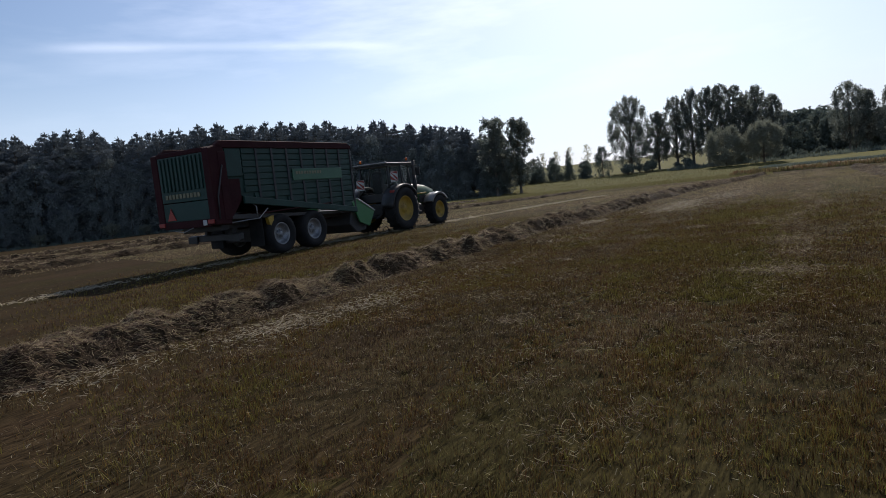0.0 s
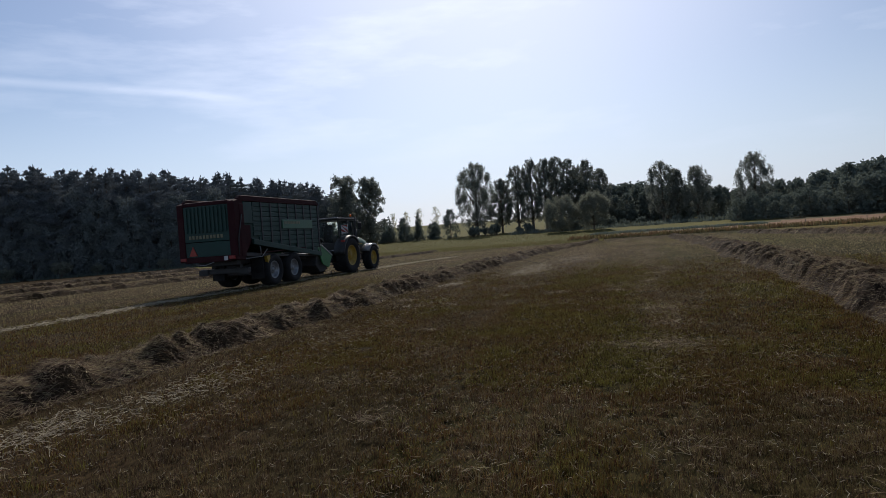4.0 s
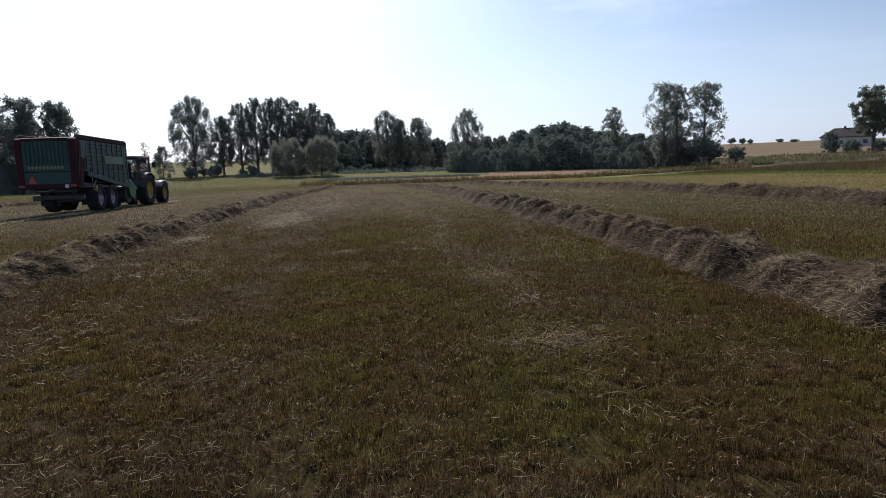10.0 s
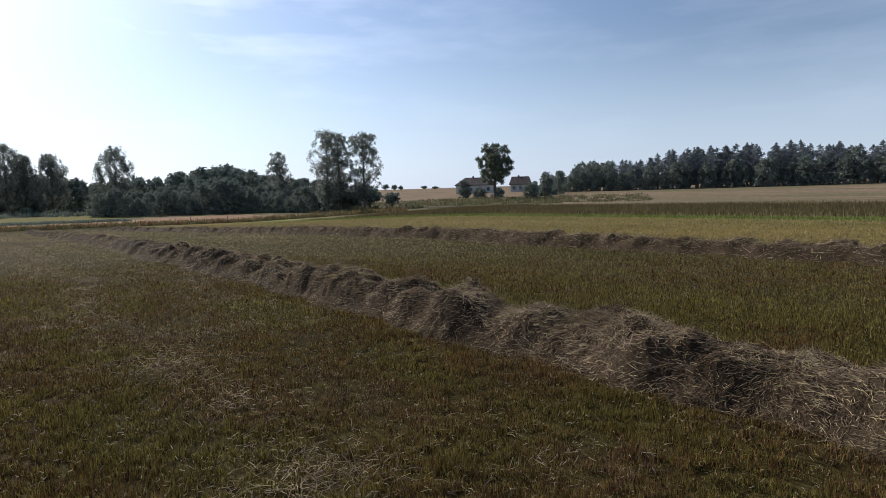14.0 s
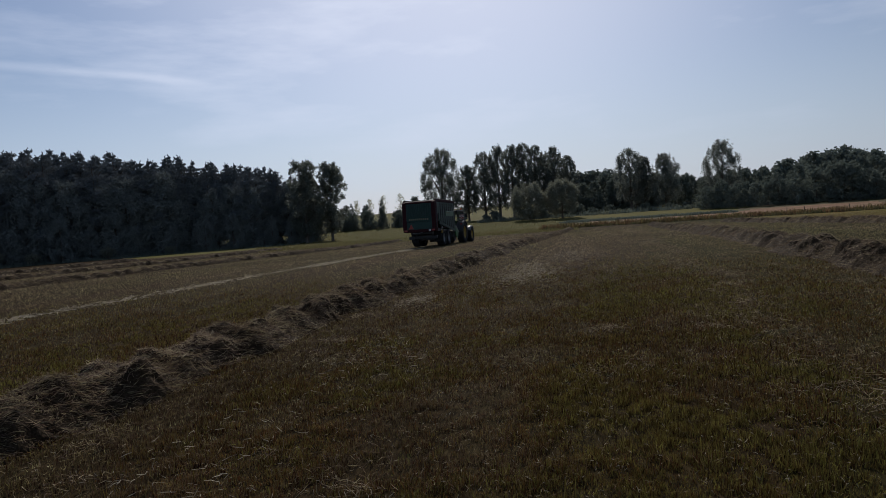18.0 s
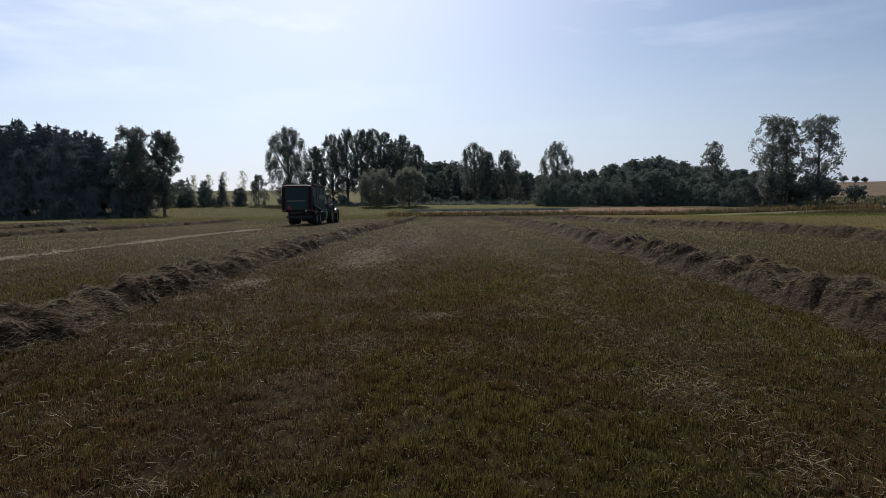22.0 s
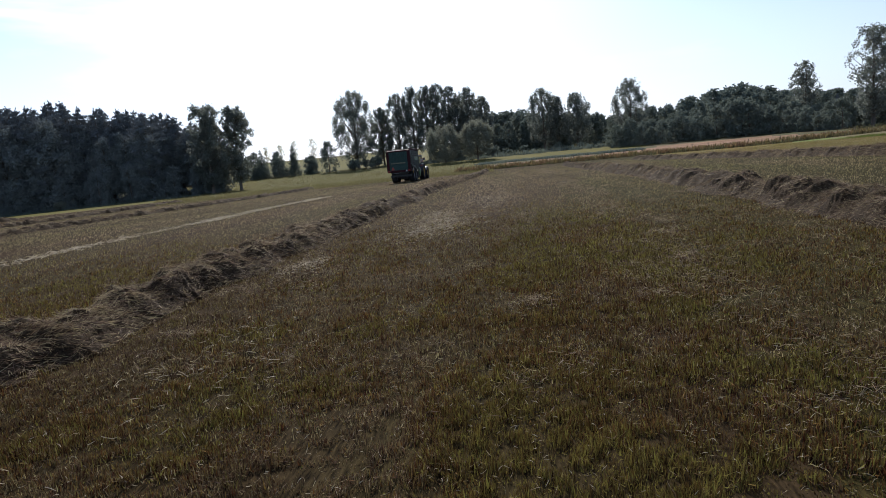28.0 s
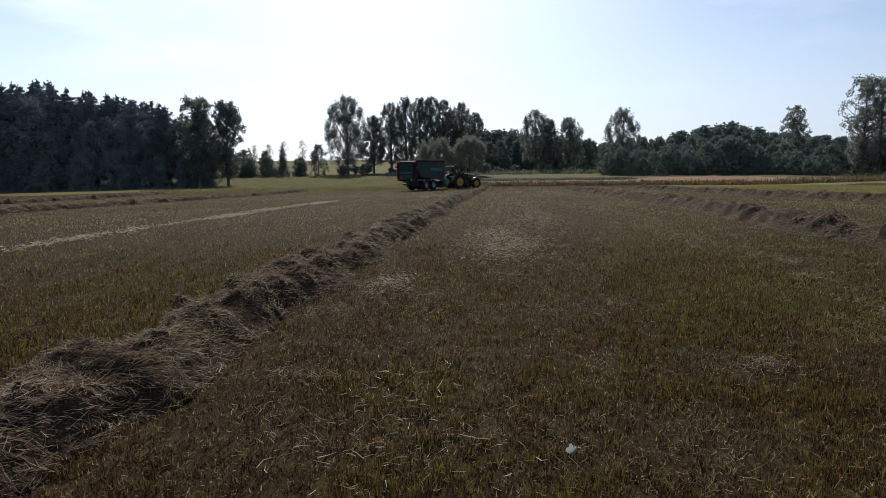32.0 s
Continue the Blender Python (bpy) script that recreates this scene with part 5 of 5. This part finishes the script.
# pale straw left on the ground: patches along the walking line and the strip where hay was picked up
litter("pale_straw_patch", "pale dry straw lying on the stubble", M_PALE, [(-4.6, 23.7, 0.5, 1.2, 1500), (-4.9, 26.5, 0.4, 1.0, 500), (-6.0, 5.6, 0.3, 0.5, 700), (-5.7, 7.3, 0.3, 0.6, 500), (-6.5, 3.4, 0.3, 0.5, 300), (-5.4, 10.5, 0.4, 1.0, 200), (-6.2, 19.5, 0.2, 0.4, 300), (-5.2, 14.5, 0.3, 0.8, 120), (-3.8, 31.0, 0.5, 2.2, 700)], 51, 0.11, 0.0024)
r = random.Random(12)
litter("pale_straw_strip", "pale strip of straw left where hay was picked up", M_PALE, [(-15.6 + r.uniform(-0.25, 0.25), 8 + 1.15 * k, 0.2, 0.7, r.choice((40, 90, 190, 25))) for k in range(38)], 52, 0.24, 0.007)
litter("brown_hay_patch", "tangled brownish hay on the stubble", M_STRAND, [(-0.46, 9.4, 0.35, 0.28, 700), (-0.55, 12.5, 0.2, 0.25, 350)] + [(r.uniform(-8, 2.5), r.uniform(2, 34), r.uniform(0.06, 0.3), r.uniform(0.06, 0.4), r.randrange(25, 110)) for k in range(190)], 53, 0.12, 0.0018, 0.5)
litter("hay_trail", "thin trail of dropped hay along the mown field", M_STRAND, [(-0.45 + 0.2 * math.sin(0.7 * k) + r.uniform(-0.2, 0.2), 9 + 1.1 * k, 0.22, 0.5, r.choice((60, 150, 260, 110))) for k in range(34)], 59, 0.13, 0.0022, 0.4)
litter("pale_straw_bits", "short pale straw bits scattered in the stubble", M_PALE, [(-2, 6, 3.2, 4.0, 7000), (-3, 13, 4, 5, 6000), (3, 11, 4, 5, 4000)], 57, 0.04, 0.0014, 0.5)
litter("hay_litter", "loose hay strands scattered over the mown field", M_STRAND, [(-2, 7, 3.5, 4.5, 5000), (-2, 14, 6, 9, 7000), (8, 14, 5, 8, 6000), (-12, 18, 4, 9, 5000)], 54, 0.06, 0.0013, 0.45)


def tufts(name, label, count, material, seed, span, height, width):
    """Upright grass tufts of twenty blades each."""
    r = np.random.default_rng(seed)
    x, y = r.uniform(span[0], span[1], count), r.uniform(span[2], span[3], count)
    n = 22
    cx, cy = np.repeat(x, n), np.repeat(y, n)
    size = np.repeat(r.uniform(0.5, 1.3, count), n)
    t, rad = r.uniform(0, 2 * np.pi, count * n), np.abs(r.normal(0, 0.06, count * n)) * size
    px, py = cx + rad * np.cos(t), cy + rad * np.sin(t)
    base = np.stack([px, py, terrain_of(px, py) - 0.01], 1)
    h = (r.uniform(0.4, 1.0, count * n) * height * size)[:, None]
    out = np.stack([np.cos(t), np.sin(t), 0 * t], 1)
    tip = base + h * (out * r.uniform(0.1, 0.8, count * n)[:, None] + np.array([0, 0, 1.0]))
    side = np.stack([-np.sin(t), np.cos(t), 0 * t], 1) * width
    v = np.stack([base - side, base + side, tip], 1)
    tagged(new(name, fast_mesh(name, v, 3, material)), label, "grass", kind="stuff")


tufts("green_grass_tuft", "small fresh green grass tuft", 1500, M_GRASS_GREEN, 61, (-10, 6, 1, 24), 0.10, 0.0022)
tufts("dry_grass_tuft", "small dry reddish grass tuft", 1500, M_GRASS_DRY, 62, (-11, 0, 1, 24), 0.09, 0.0022)


# ---------------------------------------------------------------- weeds along the field edge and the stream
def weeds(name, label, count, material, seed, az, dist, height, width):
    r = np.random.default_rng(seed)
    k = count // 14
    a0, d0 = np.radians(r.uniform(*az, k)), r.uniform(*dist, k)
    s0 = r.uniform(0.35, 1.0, k) ** 1.5
    a, d, s = np.repeat(a0, 14), np.repeat(d0, 14), np.repeat(s0, 14)
    x = d * np.sin(a) + r.normal(0, 0.35, k * 14)
    y = 6 + d * np.cos(a) + r.normal(0, 0.35, k * 14)
    x, y, f = stretch_out(x, y)
    base = np.stack([x, y, terrain_of(x, y) - 0.05], 1)
    t = r.uniform(0, 2 * np.pi, k * 14)
    h = (height * s * f * r.uniform(0.5, 1.1, k * 14))[:, None]
    tip = base + h * np.stack([0.35 * np.cos(t), 0.35 * np.sin(t), 0 * t + 1], 1)
    side = np.stack([np.sin(t), -np.cos(t), 0 * t], 1) * width
    v = np.stack([base - side, base + side, tip + side * 0.4, tip - side * 0.4], 1)
    tagged(new(name, fast_mesh(name, v, 4, material)), label, "weeds", kind="stuff")


weeds("edge_weeds", "dry brown weeds along the field edge", 17000, M_WEED, 71, (-7, 32), (97, 100.5), 0.85, 0.06)
weeds("edge_greenery", "low green weeds along the fence", 9000, M_SCRUB, 75, (-7, 30), (96.5, 99.5), 0.5, 0.07)
weeds("field_weeds", "brownish weeds on the fallow strip", 14000, M_SCRUB, 72, (24, 54), (112, 152), 0.7, 0.08)
# dark weeds stand in for the shadowed line of the ditch bank
weeds("bank_weeds", "dark weeds drawn for the shaded bank behind the stubble", 9000, M_WOODS, 76, (-5, 9), (121, 124), 0.5, 0.09)
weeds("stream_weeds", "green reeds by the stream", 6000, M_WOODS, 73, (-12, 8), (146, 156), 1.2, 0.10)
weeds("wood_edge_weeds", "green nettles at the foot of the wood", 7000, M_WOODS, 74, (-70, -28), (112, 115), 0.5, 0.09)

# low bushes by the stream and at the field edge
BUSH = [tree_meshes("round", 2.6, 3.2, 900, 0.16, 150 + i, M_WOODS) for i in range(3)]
r = random.Random(8)
for k in range(26):
    az, d = r.uniform(-16, 8), r.uniform(148, 160)
    plant("bush", BUSH[k % 3], *polar(az, d), "low green bush by the stream", "bush", "bushes by the stream", turn=r.uniform(0, 360), size=r.uniform(0.5, 1.2))
FOOT_BUSH = [tree_meshes("round", 2.6, 3.4, 2600, 0.10, 155.5 + i, M_WILLOW) for i in range(2)]
for k, (az, d, s) in enumerate(((-61, 113, 1.0), (-58.5, 112.5, 0.7), (-54, 113, 0.9), (-50.5, 112, 1.1), (-48, 113, 0.75), (-66, 113, 0.8), (-43, 112.5, 0.8), (-38.5, 112, 0.6))):
    plant("bush", FOOT_BUSH[k % 2], *polar(az, d), "round olive bush at the foot of the pine wood", "bush", "bushes at the foot of the wood", turn=k * 71, size=s)
for az, d, s in ((24.5, 132, 1.5), (26, 128, 1.9), (27.5, 126, 1.6), (29, 124, 1.8), (31, 122, 1.3), (23, 150, 1.6), (21.8, 152, 1.9)):
    plant("bush", BUSH[int(d) % 3], *polar(az, d), "dense bush under the airy trees", "bush", "bushes under the airy trees", turn=d * 7, size=s)
for i, (x, y, h, w) in enumerate([(59.0, 142.4, 5.8, 3.3), (57.7, 132.0, 5.1, 2.5), (63.5, 126.0, 6.0, 2.6)]):
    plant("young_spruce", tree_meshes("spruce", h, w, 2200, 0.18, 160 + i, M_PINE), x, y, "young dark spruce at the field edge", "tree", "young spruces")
for i, (x, y, h, w) in enumerate([(96.9, 131.1, 4.6, 4.0), (100.1, 128.6, 2.6, 4.4), (103.5, 125.6, 2.4, 4.0), (133.4, 138.6, 4.4, 4.4), (131.2, 140.8, 3.8, 3.4), (143.6, 142.4, 7.0, 4.6), (112, 118, 2.2, 4.0), (120, 124, 2.4, 5.0), (127, 134, 2.6, 5.0), (104.3, 114.5, 3.6, 4.6), (110.9, 116.1, 4.6, 3.4), (127.1, 126.9, 6.4, 5.0)]):
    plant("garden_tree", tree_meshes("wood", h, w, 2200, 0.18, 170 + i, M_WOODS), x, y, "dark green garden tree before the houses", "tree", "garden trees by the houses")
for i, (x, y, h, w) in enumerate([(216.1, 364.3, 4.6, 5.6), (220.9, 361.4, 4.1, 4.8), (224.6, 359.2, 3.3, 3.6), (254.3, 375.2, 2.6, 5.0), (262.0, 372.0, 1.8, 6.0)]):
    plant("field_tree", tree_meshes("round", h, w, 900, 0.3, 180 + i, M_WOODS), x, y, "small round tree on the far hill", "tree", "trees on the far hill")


# ---------------------------------------------------------------- fence posts by the field edge
M_POST = surface("weathered_post", (0.16, 0.13, 0.10), (0.10, 0.085, 0.07), 0.9, 3, 30, 0.5, stretch=(1, 1, 0.2))
bm = bmesh.new()
rod(bm, [(0, 0, -0.2), (0.01, 0, 0.5), (0.0, 0.01, 0.95)], 0.055, 7)
post_mesh = bpy.data.meshes.new("fence_post")
bm.to_mesh(post_mesh)
bm.free()
post_mesh.materials.append(M_POST)
for k in range(13):
    az = -7 + 2.7 * k + r.uniform(-1.2, 1.2)
    x, y, _ = (float(v) for v in stretch_out(*polar(az, 99.5 + 9 * ss(12, 32, az) + r.uniform(-0.3, 0.3))))
    ob = new("fence_post", post_mesh)
    ob.matrix_basis = pose(x, y, terrain(x, y), r.uniform(-6, 6), r.uniform(-6, 6), r.uniform(0, 360))
    tagged(ob, "leaning weathered wooden fence post in the weeds", "post", "fence posts at the field edge")


# ---------------------------------------------------------------- farm houses beyond the fields
M_WALL = surface("white_render", (0.50, 0.49, 0.46), (0.40, 0.39, 0.36), 0.9, 0.6, 12, 0.3)
M_ROOF = surface("dark_roof_tiles", (0.045, 0.040, 0.040), (0.07, 0.058, 0.055), 0.9, 0.8, 10, 0.5, spec=0.1)
M_PANE = surface("dark_window", (0.03, 0.035, 0.045), (0.05, 0.055, 0.065), 0.12, 2, 20, 0.0, spec=0.7)


def house(x, y, turn, length, depth, eaves, ridge, label, windows, hip=0.42):
    h = new("house")
    x, y, f = (float(v) for v in stretch_out(x, y))
    h.matrix_basis = pose(x, y, terrain(x, y) - 0.3, 0, 0, turn) @ Matrix.Diagonal((f, f, f, 1))
    tagged(h, label, "house", "houses on the rise")
    bm = bmesh.new()
    box(bm, -length / 2, length / 2, -depth / 2, depth / 2, 0, eaves)
    wall = part("wall", bm, M_WALL, h)
    L, e, k = length / 2 + 0.5, depth / 2 + 0.5, depth * hip

    def roof_piece(name, corners):
        bm = bmesh.new()
        for x, y, z in corners:
            bm.verts.new((x, y, z))
            bm.verts.new((x, y, z + 0.18))
        bmesh.ops.convex_hull(bm, input=bm.verts[:])
        part(name, bm, M_ROOF, h)

    for s in (-1, 1):
        roof_piece("roof_slope", [(-L, s * e, eaves), (L, s * e, eaves), (L - k, 0, ridge), (k - L, 0, ridge)])
        roof_piece("hip", [(s * L, -e, eaves), (s * L, e, eaves), (s * (L - k), 0, ridge)])
    part("chimney", soft_box(-0.9, -0.3, -0.3, 0.3, ridge - 0.6, ridge + 0.7, 0.03), M_ROOF, h)
    for u, z in windows:
        part("window", soft_box(u - 0.65, u + 0.65, -depth / 2 - 0.05, -depth / 2 + 0.05, z - 0.7, z + 0.7, 0.02), M_WALL, wall)
        part("pane", soft_box(u - 0.55, u + 0.55, -depth / 2 - 0.07, -depth / 2 - 0.03, z - 0.6, z + 0.6, 0.01), M_PANE, wall)
    return h


house(143.5, 183.5, -39, 13.5, 9.0, 2.9, 5.6, "long low white house with a dark roof behind trees", [(-4.5, 1.5), (-1.5, 1.5), (1.8, 1.5), (4.6, 1.5)])
house(162.6, 180.0, -43, 7.4, 7.0, 2.7, 5.6, "white house with a steep dark roof behind trees", [(-2.4, 1.5), (0.0, 1.5), (2.4, 1.5)], 0.14)



# ---------------------------------------------------------------- what moves
# seconds, x and y of the wagon's rear on the field, the wagon's and the tractor's heading to the left of +y
TRACK = [(0, -16.1, 12.25, 2.4, -1.0), (2, -16.2, 16.9, 1.6, -1.5), (6, -16.4, 26.1, 1.2, -1.0), (9, -16.35, 32.8, 1.4, -1.5), (12, -16.35, 39.5, 0.8, -2.0), (15, -16.15, 46.2, 0.4, -2.5), (18, -16.05, 53.05, 0.8, -2.5),
         (21, -15.85, 60.2, 0.6, -2.5), (24, -15.65, 67.2, 1.0, -1.0), (27, -15.45, 74.2, 1.5, 0.0), (28, -15.5, 76.5, 1.2, -2.0), (29, -15.6, 78.8, -2.0, -17.0), (30, -15.85, 81.1, -7.0, -30.0), (31, -16.05, 83.4, -14.5, -43.0), (32, -16.25, 85.7, -26.5, -49.0)]


def along(t):
    """The row of the track at a time, straight from key to key."""
    for a, b in zip(TRACK, TRACK[1:]):
        if t <= b[0]:
            k = (t - a[0]) / (b[0] - a[0])
            return [p + (q - p) * k for p, q in zip(a[1:], b[1:])]
    return list(TRACK[-1][1:])


def wagon_pose(t):
    x, y, h, _ = along(t)
    a = radians(h)
    ahead = terrain(x - 6 * math.sin(a), y + 6 * math.cos(a))
    return pose(x, y, terrain(x, y) + 0.02 - (ahead - terrain(x, y)) * 0.0, math.degrees(math.atan2(ahead - terrain(x, y), 6)), 0, h)


def tractor_pose(t):
    h = along(t)[3]
    p = (wagon_pose(t) @ Vector((0, 7.9, 0)))
    a = radians(h)
    x, y = p.x - 1.95 * math.sin(a), p.y + 1.95 * math.cos(a)
    ahead = terrain(x - 2.7 * math.sin(a), y + 2.7 * math.cos(a))
    return pose(x, y, terrain(x, y) + 0.02, math.degrees(math.atan2(ahead - terrain(x, y), 2.7)), 0, h)


def motions():
    steps = [k * 0.4 for k in range(81)]
    walk(wagon, [(t, wagon_pose(t)) for t in steps])
    walk(tractor, [(t, tractor_pose(t)) for t in steps])
    for ob, x, y, R, thing in ROLLING:
        rows, turned, last = [], 0.0, None
        for t in steps:
            here = (wagon_pose(t) if thing is wagon else tractor_pose(t)).translation
            if last is not None:
                turned -= math.degrees((here - last).length / R)
            last = here
            rows.append((t, pose(x, y, R, turned, 0, 0)))
        walk(ob, rows)
    flight = [(0, -6.0, -7.0, 0.12), (25, -6.0, -7.0, 0.12), (27, -6.4, -3.0, 0.6), (29, -6.2, 4.0, 0.45), (30.5, -5.9, 9.2, 0.4), (31.2, -5.4, 12.2, 0.25), (31.6, -5.021, 12.781, 0.396),
              (31.7, -4.948, 12.971, 0.615), (31.8, -4.826, 13.02, 0.576), (31.9, -4.579, 13.006, 0.441), (32, -4.356, 13.088, 0.589)]
    walk(butterfly, [(t, pose(x, y, z, 25, 0, -60)) for t, x, y, z in flight])
    for wing, s in WINGS:
        walk(wing, [(0, pose(0, 0, 0, 0, -s * 70, 0)), (25, pose(0, 0, 0, 0, -s * 70, 0))] + [(25.1 + 0.1 * k, pose(0, 0, 0, 0, -s * (60 if k % 2 else 5), 0)) for k in range(70)])


motions()
